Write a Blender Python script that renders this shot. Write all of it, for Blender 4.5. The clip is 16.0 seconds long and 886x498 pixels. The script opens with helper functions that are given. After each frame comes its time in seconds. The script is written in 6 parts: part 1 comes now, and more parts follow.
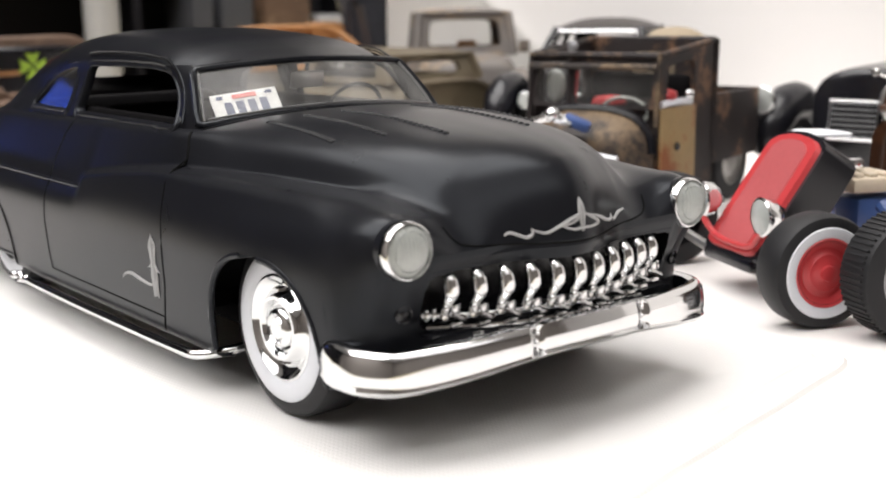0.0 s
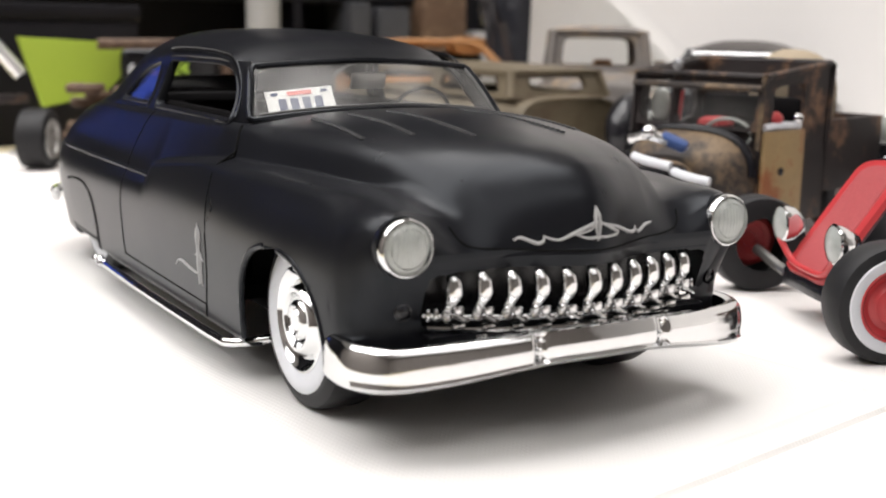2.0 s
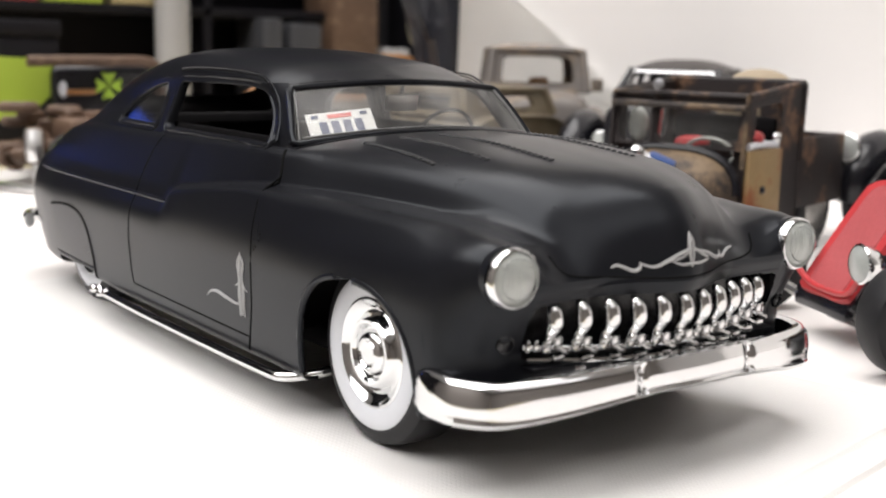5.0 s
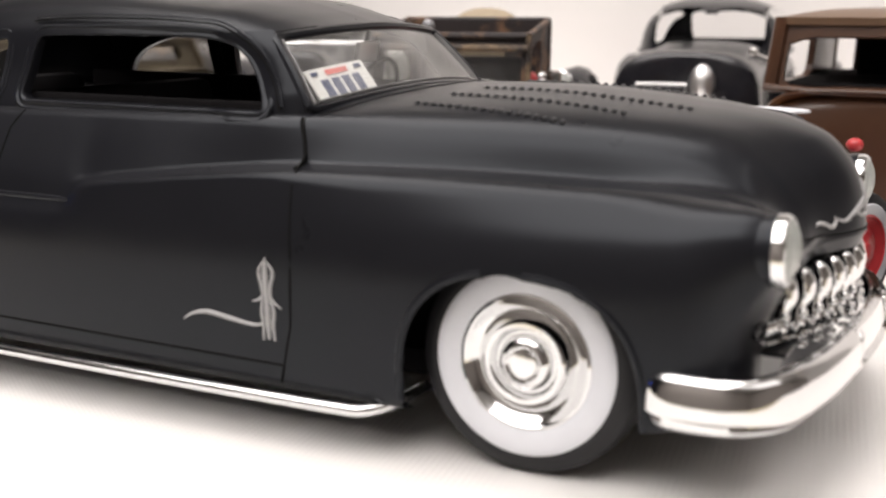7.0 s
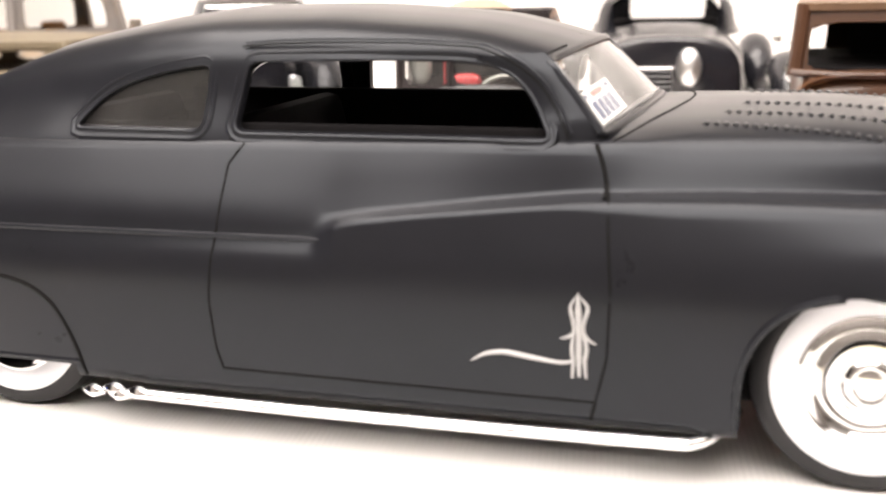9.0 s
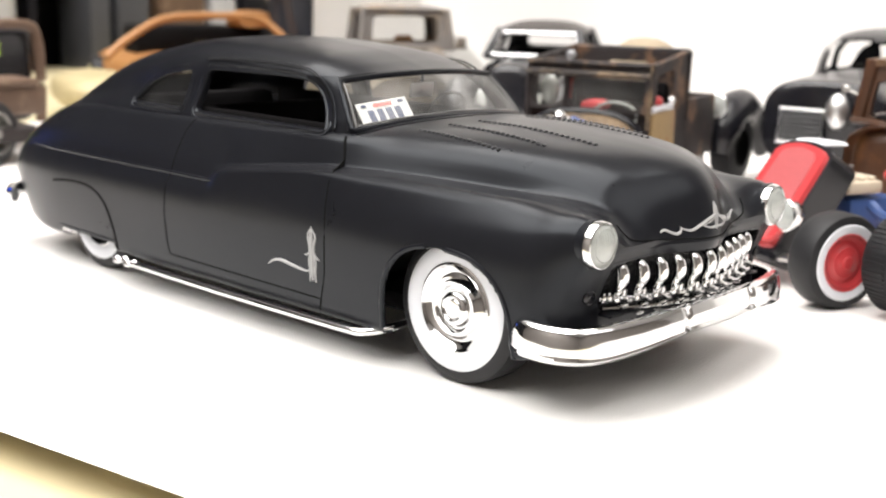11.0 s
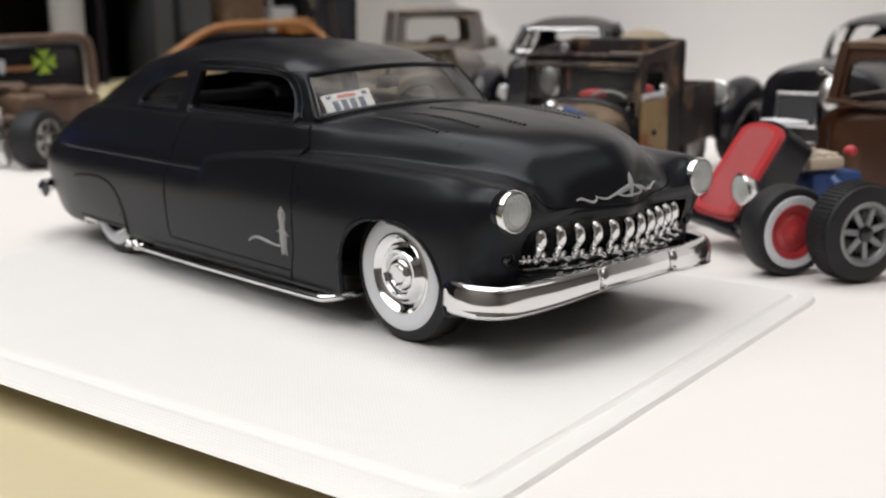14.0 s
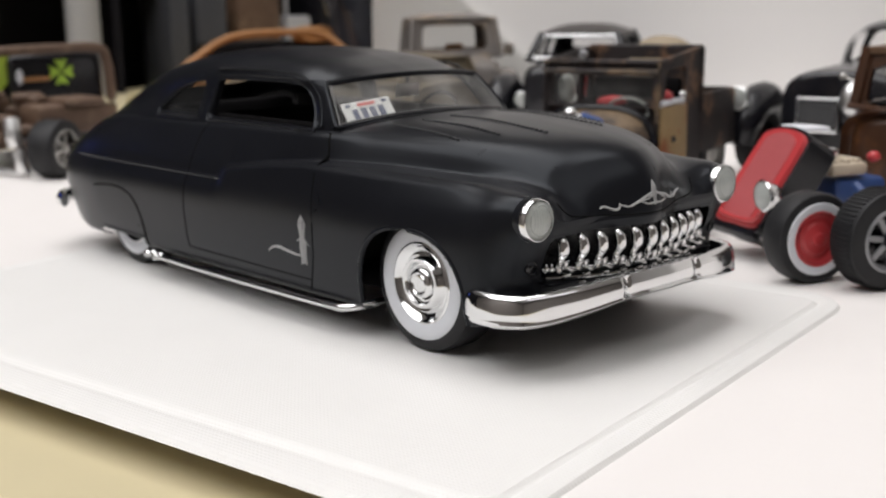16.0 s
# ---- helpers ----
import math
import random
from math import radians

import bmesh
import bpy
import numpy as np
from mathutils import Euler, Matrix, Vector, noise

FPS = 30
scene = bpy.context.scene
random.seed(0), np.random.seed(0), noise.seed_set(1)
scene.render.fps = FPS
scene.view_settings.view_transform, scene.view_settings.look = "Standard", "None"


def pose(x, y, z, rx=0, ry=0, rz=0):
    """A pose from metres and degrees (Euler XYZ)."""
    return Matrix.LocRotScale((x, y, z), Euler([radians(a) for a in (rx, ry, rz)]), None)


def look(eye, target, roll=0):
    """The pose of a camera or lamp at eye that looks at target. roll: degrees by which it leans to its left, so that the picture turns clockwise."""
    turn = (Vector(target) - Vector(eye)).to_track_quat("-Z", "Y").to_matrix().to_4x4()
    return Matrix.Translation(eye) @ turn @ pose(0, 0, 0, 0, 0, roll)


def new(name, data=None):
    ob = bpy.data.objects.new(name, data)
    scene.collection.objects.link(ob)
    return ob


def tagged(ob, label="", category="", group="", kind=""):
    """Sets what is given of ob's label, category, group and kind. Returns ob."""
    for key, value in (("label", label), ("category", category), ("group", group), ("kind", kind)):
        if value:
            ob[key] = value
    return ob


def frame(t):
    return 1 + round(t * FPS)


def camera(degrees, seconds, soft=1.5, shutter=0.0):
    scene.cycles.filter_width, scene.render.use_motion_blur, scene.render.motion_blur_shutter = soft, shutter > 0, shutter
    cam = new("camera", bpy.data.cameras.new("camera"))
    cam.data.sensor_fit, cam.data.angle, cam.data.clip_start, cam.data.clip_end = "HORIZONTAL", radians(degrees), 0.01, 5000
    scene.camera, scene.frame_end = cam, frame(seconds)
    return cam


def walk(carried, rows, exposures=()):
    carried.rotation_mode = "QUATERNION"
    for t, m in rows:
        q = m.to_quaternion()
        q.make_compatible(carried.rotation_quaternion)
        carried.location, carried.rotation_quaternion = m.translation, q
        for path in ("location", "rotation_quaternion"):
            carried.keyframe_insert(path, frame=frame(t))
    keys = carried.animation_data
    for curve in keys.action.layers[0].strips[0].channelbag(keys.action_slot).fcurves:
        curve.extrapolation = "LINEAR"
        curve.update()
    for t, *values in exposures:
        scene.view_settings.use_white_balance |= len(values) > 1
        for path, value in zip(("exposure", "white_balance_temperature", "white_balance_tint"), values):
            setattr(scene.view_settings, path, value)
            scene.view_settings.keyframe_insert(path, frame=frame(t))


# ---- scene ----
# Models are 1:25: lengths below are those of the full-size cars, in metres, and K brings them to the table.
K = 0.04
cam = camera(41.0, 16.0, soft=2.0)
cam.data.dof.use_dof = True
cam.data.dof.focus_distance = 0.205
cam.data.dof.aperture_fstop = 30
PATH = [
    (0, (3.811, -3.061, 1.554), (2.287, -1.829, 1.152), -0.8),
    (0.5, (3.939, -2.905, 1.544), (2.322, -1.795, 1.15), -0.3),
    (1, (4.019, -2.696, 1.515), (2.359, -1.655, 1.116), 0.3),
    (1.5, (4.048, -2.533, 1.419), (2.386, -1.487, 1.043), 1.0),
    (2, (4.123, -2.603, 1.481), (2.434, -1.596, 1.113), 1.1),
    (2.5, (4.1, -2.694, 1.516), (2.399, -1.702, 1.162), 1.2),
    (3, (4.15, -2.687, 1.484), (2.451, -1.69, 1.138), 1.3),
    (3.5, (4.2, -2.724, 1.487), (2.506, -1.719, 1.141), 1.4),
    (3.7, (4.205, -2.754, 1.518), (2.516, -1.746, 1.157), 1.5),
    (5.8, (2.768, -3.502, 1.392), (1.42, -2.062, 1.059), 0.8),
    (6, (2.529, -3.598, 1.342), (1.276, -2.077, 0.999), 0.7),
    (6.5, (1.956, -3.733, 1.371), (0.9, -2.074, 1.008), 0.3),
    (7, (1.324, -3.924, 1.41), (0.436, -2.179, 1.001), 0.2),
    (7.5, (0.762, -4.041, 1.488), (-0.012, -2.25, 1.048), -0.8),
    (7.8, (0.549, -4.036, 1.466), (-0.17, -2.217, 1.048), -1.1),
    (8, (0.335, -4.129, 1.514), (-0.294, -2.282, 1.071), -1.4),
    (8.5, (-0.086, -4.242, 1.513), (-0.705, -2.384, 1.109), -1.6),
    (8.7, (-0.338, -4.281, 1.532), (-0.881, -2.407, 1.092), -1.0),
    (10.8, (3.125, -4.6, 1.764), (1.845, -3.121, 1.345), 1.0),
    (11, (3.447, -4.602, 1.757), (2.121, -3.168, 1.327), 1.4),
    (11.5, (3.927, -4.619, 1.846), (2.518, -3.267, 1.414), 0.9),
    (12, (4.112, -4.634, 1.903), (2.667, -3.323, 1.462), 0.2),
    (12.5, (4.191, -4.566, 1.907), (2.742, -3.256, 1.477), -0.1),
    (13, (4.25, -4.589, 1.866), (2.812, -3.263, 1.447), -0.3),
    (13.5, (4.233, -4.505, 1.78), (2.804, -3.171, 1.358), -0.3),
    (14, (4.396, -4.582, 1.745), (2.966, -3.251, 1.319), -0.7),
    (14.5, (4.27, -4.477, 1.71), (2.842, -3.143, 1.284), -0.9),
    (15, (4.248, -4.497, 1.747), (2.816, -3.165, 1.329), -1.1),
    (15.5, (4.288, -4.559, 1.772), (2.85, -3.232, 1.358), -1.1),
    (16, (4.34, -4.576, 1.745), (2.891, -3.261, 1.331), -1.1),
]
EXPOSURES = [(0.0, 0.85, 6550, 10), (3.7, 0.75, 6550, 10), (6.0, 0.8, 6550, 11), (7.0, 0.78, 6800, 13), (7.5, 1.28, 7080, 15), (8.2, 1.76, 7150, 15), (8.7, 1.93, 7150, 15), (10.0, 1.75, 6900, 10), (11.0, 1.4, 6650, 9), (11.5, 0.95, 6600, 7), (12.5, 0.82, 6600, 6), (13.0, 0.72, 6600, 7), (13.5, 0.44, 6620, 8), (14.0, 0.2, 6500, 9), (16.0, 0.17, 6430, 10)]
walk(cam, [(t, look([K * v for v in eye], [K * v for v in target], roll)) for t, eye, target, roll in PATH], EXPOSURES)

# ---- light: a closed workshop with fluorescent ceiling panels, the third added as fill ----
world = bpy.data.worlds.new("world")
scene.world = world
world.use_nodes = True
world.node_tree.nodes["Background"].inputs[0].default_value = (0.8, 0.85, 0.9, 1)
world.node_tree.nodes["Background"].inputs[1].default_value = 0.05
scene.view_settings.exposure = 0.0


def ceiling_tube(name, x, y, sx, sy, power):
    d = bpy.data.lights.new(name, "AREA")
    d.shape, d.size, d.size_y, d.energy, d.color = "RECTANGLE", sx, sy, power, (1.0, 0.975, 0.968)
    ob = new(name, d)
    ob.matrix_world = pose(x, y, 1.48)
    return ob


ceiling_tube("lamp_a", -0.35, 0.05, 1.5, 0.9, 13)
ceiling_tube("lamp_b", -0.38, -1.15, 2.1, 1.4, 27)
# added fill, softens the shadow ahead of the front bumper
ceiling_tube("fill_lamp", 1.25, -0.15, 0.9, 1.6, 4)


# ---- materials ----
def mat(name, color, rough=0.5, metal=0.0, noise_scale=0.0, vary=0.0, bump=0.0, bump_scale=0.0, spec=0.5, coat=0.0, emit=0.0, alpha=1.0, second=None, second_scale=60.0, second_at=0.5, rough_vary=0.0):
    m = bpy.data.materials.new(name)
    m.use_nodes = True
    nt = m.node_tree
    b = nt.nodes["Principled BSDF"]
    col = (*color, 1)
    b.inputs["Base Color"].default_value = col
    b.inputs["Roughness"].default_value = rough
    b.inputs["Metallic"].default_value = metal
    b.inputs["Specular IOR Level"].default_value = spec
    b.inputs["Coat Weight"].default_value = coat
    b.inputs["Alpha"].default_value = alpha
    if emit:
        b.inputs["Emission Color"].default_value = col
        b.inputs["Emission Strength"].default_value = emit
    tc = nt.nodes.new("ShaderNodeTexCoord")
    out = None
    if vary or second:
        n = nt.nodes.new("ShaderNodeTexNoise")
        n.inputs["Scale"].default_value = noise_scale or 300
        n.inputs["Detail"].default_value = 6
        n.inputs["Roughness"].default_value = 0.65
        nt.links.new(tc.outputs["Object"], n.inputs["Vector"])
        mx = nt.nodes.new("ShaderNodeMix")
        mx.data_type = "RGBA"
        mx.inputs[6].default_value = (*[c * (1 - vary) for c in color], 1)
        mx.inputs[7].default_value = (*[min(1, c * (1 + vary)) for c in color], 1)
        nt.links.new(n.outputs["Fac"], mx.inputs[0])
        out = mx.outputs[2]
        if second:
            n2 = nt.nodes.new("ShaderNodeTexNoise")
            n2.inputs["Scale"].default_value = second_scale
            n2.inputs["Detail"].default_value = 8
            n2.inputs["Roughness"].default_value = 0.7
            nt.links.new(tc.outputs["Object"], n2.inputs["Vector"])
            r = nt.nodes.new("ShaderNodeMapRange")
            r.inputs["From Min"].default_value = second_at - 0.06
            r.inputs["From Max"].default_value = second_at + 0.06
            nt.links.new(n2.outputs["Fac"], r.inputs["Value"])
            m2 = nt.nodes.new("ShaderNodeMix")
            m2.data_type = "RGBA"
            m2.inputs[7].default_value = (*second, 1)
            nt.links.new(r.outputs[0], m2.inputs[0])
            nt.links.new(out, m2.inputs[6])
            out = m2.outputs[2]
        nt.links.new(out, b.inputs["Base Color"])
        if rough_vary:
            r3 = nt.nodes.new("ShaderNodeMapRange")
            r3.inputs["To Min"].default_value = rough - rough_vary
            r3.inputs["To Max"].default_value = rough + rough_vary
            nt.links.new(n.outputs["Fac"], r3.inputs["Value"])
            nt.links.new(r3.outputs[0], b.inputs["Roughness"])
    if bump:
        n4 = nt.nodes.new("ShaderNodeTexNoise")
        n4.inputs["Scale"].default_value = bump_scale or 1500
        n4.inputs["Detail"].default_value = 4
        nt.links.new(tc.outputs["Object"], n4.inputs["Vector"])
        bp = nt.nodes.new("ShaderNodeBump")
        bp.inputs["Strength"].default_value = bump
        bp.inputs["Distance"].default_value = 0.0002
        nt.links.new(n4.outputs["Fac"], bp.inputs["Height"])
        nt.links.new(bp.outputs[0], b.inputs["Normal"])
    return m


def glass(name, color=(0.95, 0.97, 0.97), rough=0.02, ior=1.3, haze=0.06):
    m = bpy.data.materials.new(name)
    m.use_nodes = True
    nt = m.node_tree
    nt.nodes.remove(nt.nodes["Principled BSDF"])
    # Schlick's curve, the same from both sides of a thin pane
    f0 = ((ior - 1) / (ior + 1)) ** 2
    lw = nt.nodes.new("ShaderNodeLayerWeight")
    lw.inputs["Blend"].default_value = 0.5
    steep = nt.nodes.new("ShaderNodeMath")
    steep.operation = "POWER"
    steep.inputs[1].default_value = 5
    nt.links.new(lw.outputs["Facing"], steep.inputs[0])
    fres = nt.nodes.new("ShaderNodeMath")
    fres.operation = "MULTIPLY_ADD"
    fres.inputs[1].default_value, fres.inputs[2].default_value = 1 - f0, f0
    nt.links.new(steep.outputs[0], fres.inputs[0])
    tr = nt.nodes.new("ShaderNodeBsdfTransparent")
    tr.inputs["Color"].default_value = (*color, 1)
    gl = nt.nodes.new("ShaderNodeBsdfGlossy")
    gl.inputs["Roughness"].default_value = rough
    mx = nt.nodes.new("ShaderNodeMixShader")
    nt.links.new(fres.outputs[0], mx.inputs[0])
    nt.links.new(tr.outputs[0], mx.inputs[1])
    nt.links.new(gl.outputs[0], mx.inputs[2])
    # pale veil stands in for ceiling reflections, patchy like smears on the plastic
    veil = nt.nodes.new("ShaderNodeBsdfDiffuse")
    veil.inputs["Color"].default_value = (0.75, 0.74, 0.72, 1)
    haze_mix = nt.nodes.new("ShaderNodeMixShader")
    tc = nt.nodes.new("ShaderNodeTexCoord")
    smear = nt.nodes.new("ShaderNodeTexNoise")
    smear.inputs["Scale"].default_value = 90
    smear.inputs["Detail"].default_value = 5
    nt.links.new(tc.outputs["Object"], smear.inputs["Vector"])
    amount = nt.nodes.new("ShaderNodeMapRange")
    amount.inputs["From Min"].default_value, amount.inputs["From Max"].default_value = 0.38, 0.70
    amount.inputs["To Min"].default_value, amount.inputs["To Max"].default_value = haze * 0.4, haze * 2.6
    nt.links.new(smear.outputs["Fac"], amount.inputs["Value"])
    nt.links.new(amount.outputs[0], haze_mix.inputs[0])
    nt.links.new(mx.outputs[0], haze_mix.inputs[1])
    nt.links.new(veil.outputs[0], haze_mix.inputs[2])
    nt.links.new(haze_mix.outputs[0], nt.nodes["Material Output"].inputs[0])
    return m


FLAT_BLACK = mat("flat_black_paint", (0.0085, 0.0088, 0.0110), 0.285, vary=0.18, noise_scale=120, bump=0.02, bump_scale=1200, spec=0.222, rough_vary=0.03)
FLAT_BLACK.node_tree.nodes["Principled BSDF"].inputs["Specular Tint"].default_value = (0.86, 0.93, 1.0, 1)
# body black lightened for the louvres, a painted highlight on their raised tops
LOUVRE_EDGE = mat("lifted_black_paint", (0.030, 0.031, 0.034), 0.34, vary=0.3, noise_scale=200, spec=0.5)
SEAM = mat("panel_gap", (0.006, 0.006, 0.006), 0.9, spec=0.1)
INTERIOR = mat("interior_black", (0.006, 0.0055, 0.006), 0.85, vary=0.2, noise_scale=400, spec=0.08)
CHROME = mat("chrome_plating", (0.74, 0.745, 0.75), 0.09, 1.0, vary=0.03, noise_scale=500, bump=0.12, bump_scale=160)
SATIN_METAL = mat("dull_metal", (0.45, 0.44, 0.42), 0.35, 1.0, vary=0.25, noise_scale=500)
RUBBER = mat("tyre_rubber", (0.011, 0.011, 0.0125), 0.55, spec=0.35, vary=0.25, noise_scale=300, bump=0.15, bump_scale=1200)
WHITEWALL = mat("whitewall", (0.66, 0.675, 0.71), 0.5, vary=0.05, noise_scale=300)
PINSTRIPE = mat("silver_pinstripe", (0.359, 0.359, 0.359), 0.5, vary=0.2, noise_scale=900)
LENS = mat("headlight_lens", (0.40, 0.42, 0.40), 0.22, 0.0, vary=0.2, noise_scale=500, spec=0.8, coat=0.5, bump=0.3, bump_scale=1500)
# pale colour stands for light caught in the clear glazing's edge
GLASS_EDGE = mat("edge_lit_glazing", (0.20, 0.20, 0.20), 0.25, vary=0.4, noise_scale=300, spec=0.6)
SCREEN_GLASS = glass("hazed_screen", (0.90, 0.91, 0.90), 0.16, 1.42, 0.095)
QUARTER_GLASS = glass("quarter_pane", (0.80, 0.81, 0.82), 0.04, 1.7, 0.006)
PLATE_WHITE = mat("plate_white", (0.8, 0.8, 0.78), 0.4, vary=0.04)
NAVY = mat("plate_navy", (0.03, 0.05, 0.13), 0.5)
PLATE_RED = mat("plate_red", (0.7, 0.12, 0.1), 0.5)
def woven(m, pitch, strength, depth):
    """Adds a fine woven relief to a material."""
    nt = m.node_tree
    tc = nt.nodes.new("ShaderNodeTexCoord")
    heights = []
    for axis in ("X", "Y"):
        w = nt.nodes.new("ShaderNodeTexWave")
        w.bands_direction = axis
        w.inputs["Scale"].default_value = 0.314 / pitch
        w.inputs["Distortion"].default_value = 0.25
        nt.links.new(tc.outputs["Object"], w.inputs["Vector"])
        heights.append(w.outputs["Fac"])
    mul = nt.nodes.new("ShaderNodeMath")
    mul.operation = "MULTIPLY"
    nt.links.new(heights[0], mul.inputs[0])
    nt.links.new(heights[1], mul.inputs[1])
    bp = nt.nodes.new("ShaderNodeBump")
    bp.inputs["Strength"].default_value = strength
    bp.inputs["Distance"].default_value = depth
    nt.links.new(mul.outputs[0], bp.inputs["Height"])
    nt.links.new(bp.outputs[0], nt.nodes["Principled BSDF"].inputs["Normal"])
    return m


BOARD_WHITE = mat("white_board", (0.80, 0.79, 0.77), 0.5, vary=0.03, noise_scale=40, bump=0.1, bump_scale=900)
woven(BOARD_WHITE, 0.0009, 0.5, 0.00012)
SHEET_WHITE = mat("white_sheet", (0.80, 0.77, 0.75), 0.55, vary=0.03, noise_scale=25, bump=0.08, bump_scale=600)
PAPER = mat("offwhite_paper", (0.83, 0.82, 0.79), 0.6, vary=0.04, noise_scale=25)
YELLOW = mat("pale_yellow_top", (0.60, 0.525, 0.335), 0.45, vary=0.05, noise_scale=30, bump=0.05, bump_scale=500)
WALL_WHITE = mat("white_wall", (0.86, 0.84, 0.82), 0.7, vary=0.03, noise_scale=12, bump=0.1, bump_scale=300)
WALL_GREY = mat("grey_wall", (0.25, 0.225, 0.205), 0.7, vary=0.1, noise_scale=12)
SMOKE_GREY = mat("smoky_grey_plastic", (0.045, 0.046, 0.052), 0.4, vary=0.3, noise_scale=30)
# shelf black; on the back wall it also stands in for missing light
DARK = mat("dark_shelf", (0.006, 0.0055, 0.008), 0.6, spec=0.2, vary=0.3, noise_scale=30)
NEAR_BLACK = mat("gloss_black_paint", (0.01, 0.01, 0.013), 0.22, vary=0.15, noise_scale=100, spec=0.5)
GREY_POST = mat("grey_post", (0.36, 0.36, 0.37), 0.4, vary=0.1, noise_scale=40)
RED = mat("red_paint", (0.46, 0.04, 0.045), 0.35, vary=0.12, noise_scale=200)
RED_MESH = mat("red_mesh", (0.38, 0.07, 0.075), 0.5, vary=0.25, noise_scale=900, bump=0.5, bump_scale=2500)
SPOKE_GREY = mat("dull_grey_rim", (0.26, 0.26, 0.27), 0.42, 0.6, vary=0.25, noise_scale=400)
SCREEN_CLEAR = glass("thin_clear_pane", (0.88, 0.88, 0.86), 0.05, 1.25, 0.03)
ROOF_GREY = mat("dark_grey_roof", (0.040, 0.033, 0.030), 0.45, vary=0.25, noise_scale=150)
BLUE = mat("engine_blue", (0.035, 0.075, 0.22), 0.4, vary=0.15, noise_scale=200)
TAN = mat("tan_plastic", (0.55, 0.47, 0.36), 0.5, vary=0.15, noise_scale=200)
TAN_CLOTH = mat("tan_cloth", (0.33, 0.27, 0.19), 0.8, vary=0.2, noise_scale=200, bump=0.3, bump_scale=900)
BROWN_TAN = mat("tan_brown_paint", (0.13, 0.075, 0.042), 0.45, vary=0.25, noise_scale=90)
RUST_PATCH = mat("patchy_rust", (0.17, 0.115, 0.065), 0.65, vary=0.35, noise_scale=140, second=(0.022, 0.016, 0.014), second_scale=48, second_at=0.46, bump=0.4, bump_scale=700)
RUST_DOOR = mat("golden_rust", (0.30, 0.205, 0.095), 0.6, vary=0.3, noise_scale=140, second=(0.22, 0.07, 0.02), second_scale=70, second_at=0.56, bump=0.4, bump_scale=700)
OLIVE_TAN = mat("olive_tan", (0.12, 0.095, 0.058), 0.6, vary=0.3, noise_scale=120, second=(0.085, 0.06, 0.035), second_scale=90, second_at=0.57, bump=0.3, bump_scale=700)
BRIGHT_METAL = mat("bright_cast_metal", (0.80, 0.80, 0.80), 0.38, 1.0, vary=0.1, noise_scale=300)
BROWN = mat("brown_paint", (0.055, 0.024, 0.012), 0.3, vary=0.3, noise_scale=90, second=(0.12, 0.052, 0.020), second_scale=50, second_at=0.62)
RUSTY_TAN = mat("rusty_tan", (0.17, 0.115, 0.06), 0.65, vary=0.3, noise_scale=120, second=(0.20, 0.07, 0.025), second_scale=90, second_at=0.56, bump=0.4, bump_scale=700)
RUST_DARK = mat("dark_rust", (0.013, 0.008, 0.008), 0.6, vary=0.4, noise_scale=120, second=(0.16, 0.085, 0.045), second_scale=80, second_at=0.60, bump=0.4, bump_scale=700)
GREY_TAN = mat("weathered_grey", (0.15, 0.135, 0.125), 0.6, vary=0.3, noise_scale=100, second=(0.26, 0.20, 0.14), second_scale=60, second_at=0.55)
WOOD_BROWN = mat("brown_wood_tone", (0.10, 0.058, 0.036), 0.6, vary=0.3, noise_scale=120, second=(0.17, 0.11, 0.07), second_scale=70, second_at=0.58)
LIME = mat("lime_green", (0.42, 0.56, 0.06), 0.45, vary=0.06, noise_scale=60)
ORANGE = mat("orange_paint", (0.36, 0.17, 0.06), 0.4, vary=0.15, noise_scale=100)
CREAM = mat("cream_paint", (0.42, 0.35, 0.20), 0.45, vary=0.1, noise_scale=100)
BAG = mat("grey_film_bag", (0.025, 0.027, 0.035), 0.2, vary=0.5, noise_scale=40, second=(0.16, 0.17, 0.19), second_scale=30, second_at=0.62)
FLOOR_GREY = mat("workshop_floor", (0.45, 0.44, 0.43), 0.6, vary=0.15, noise_scale=5)
CEIL = mat("ceiling_tile", (0.85, 0.85, 0.84), 0.8, vary=0.04, noise_scale=20)
SCREEN_BLUE = mat("lit_blue_screen", (0.04, 0.12, 0.9), 0.3, emit=0.25)
GREEN_CLOVER = mat("clover_green", (0.36, 0.55, 0.05), 0.5, vary=0.05)


# ---- mesh tools ----
def curve(*pts):
    """A smooth monotone curve through (x, value) pairs."""
    pts = sorted(pts)
    x = np.array([p[0] for p in pts], float)
    y = np.array([p[1] for p in pts], float)
    h, s = np.diff(x), np.diff(y) / np.diff(x)
    d = np.zeros(len(x))
    for i in range(1, len(x) - 1):
        if s[i - 1] * s[i] > 0:
            w1, w2 = 2 * h[i] + h[i - 1], h[i] + 2 * h[i - 1]
            d[i] = (w1 + w2) / (w1 / s[i - 1] + w2 / s[i])
    d[0], d[-1] = s[0], s[-1]

    def at(q):
        q = np.clip(np.asarray(q, float), x[0], x[-1])
        i = np.clip(np.searchsorted(x, q) - 1, 0, len(h) - 1)
        t = (q - x[i]) / h[i]
        return (2 * t**3 - 3 * t**2 + 1) * y[i] + (t**3 - 2 * t**2 + t) * h[i] * d[i] + (-2 * t**3 + 3 * t**2) * y[i + 1] + (t**3 - t**2) * h[i] * d[i + 1]

    return at


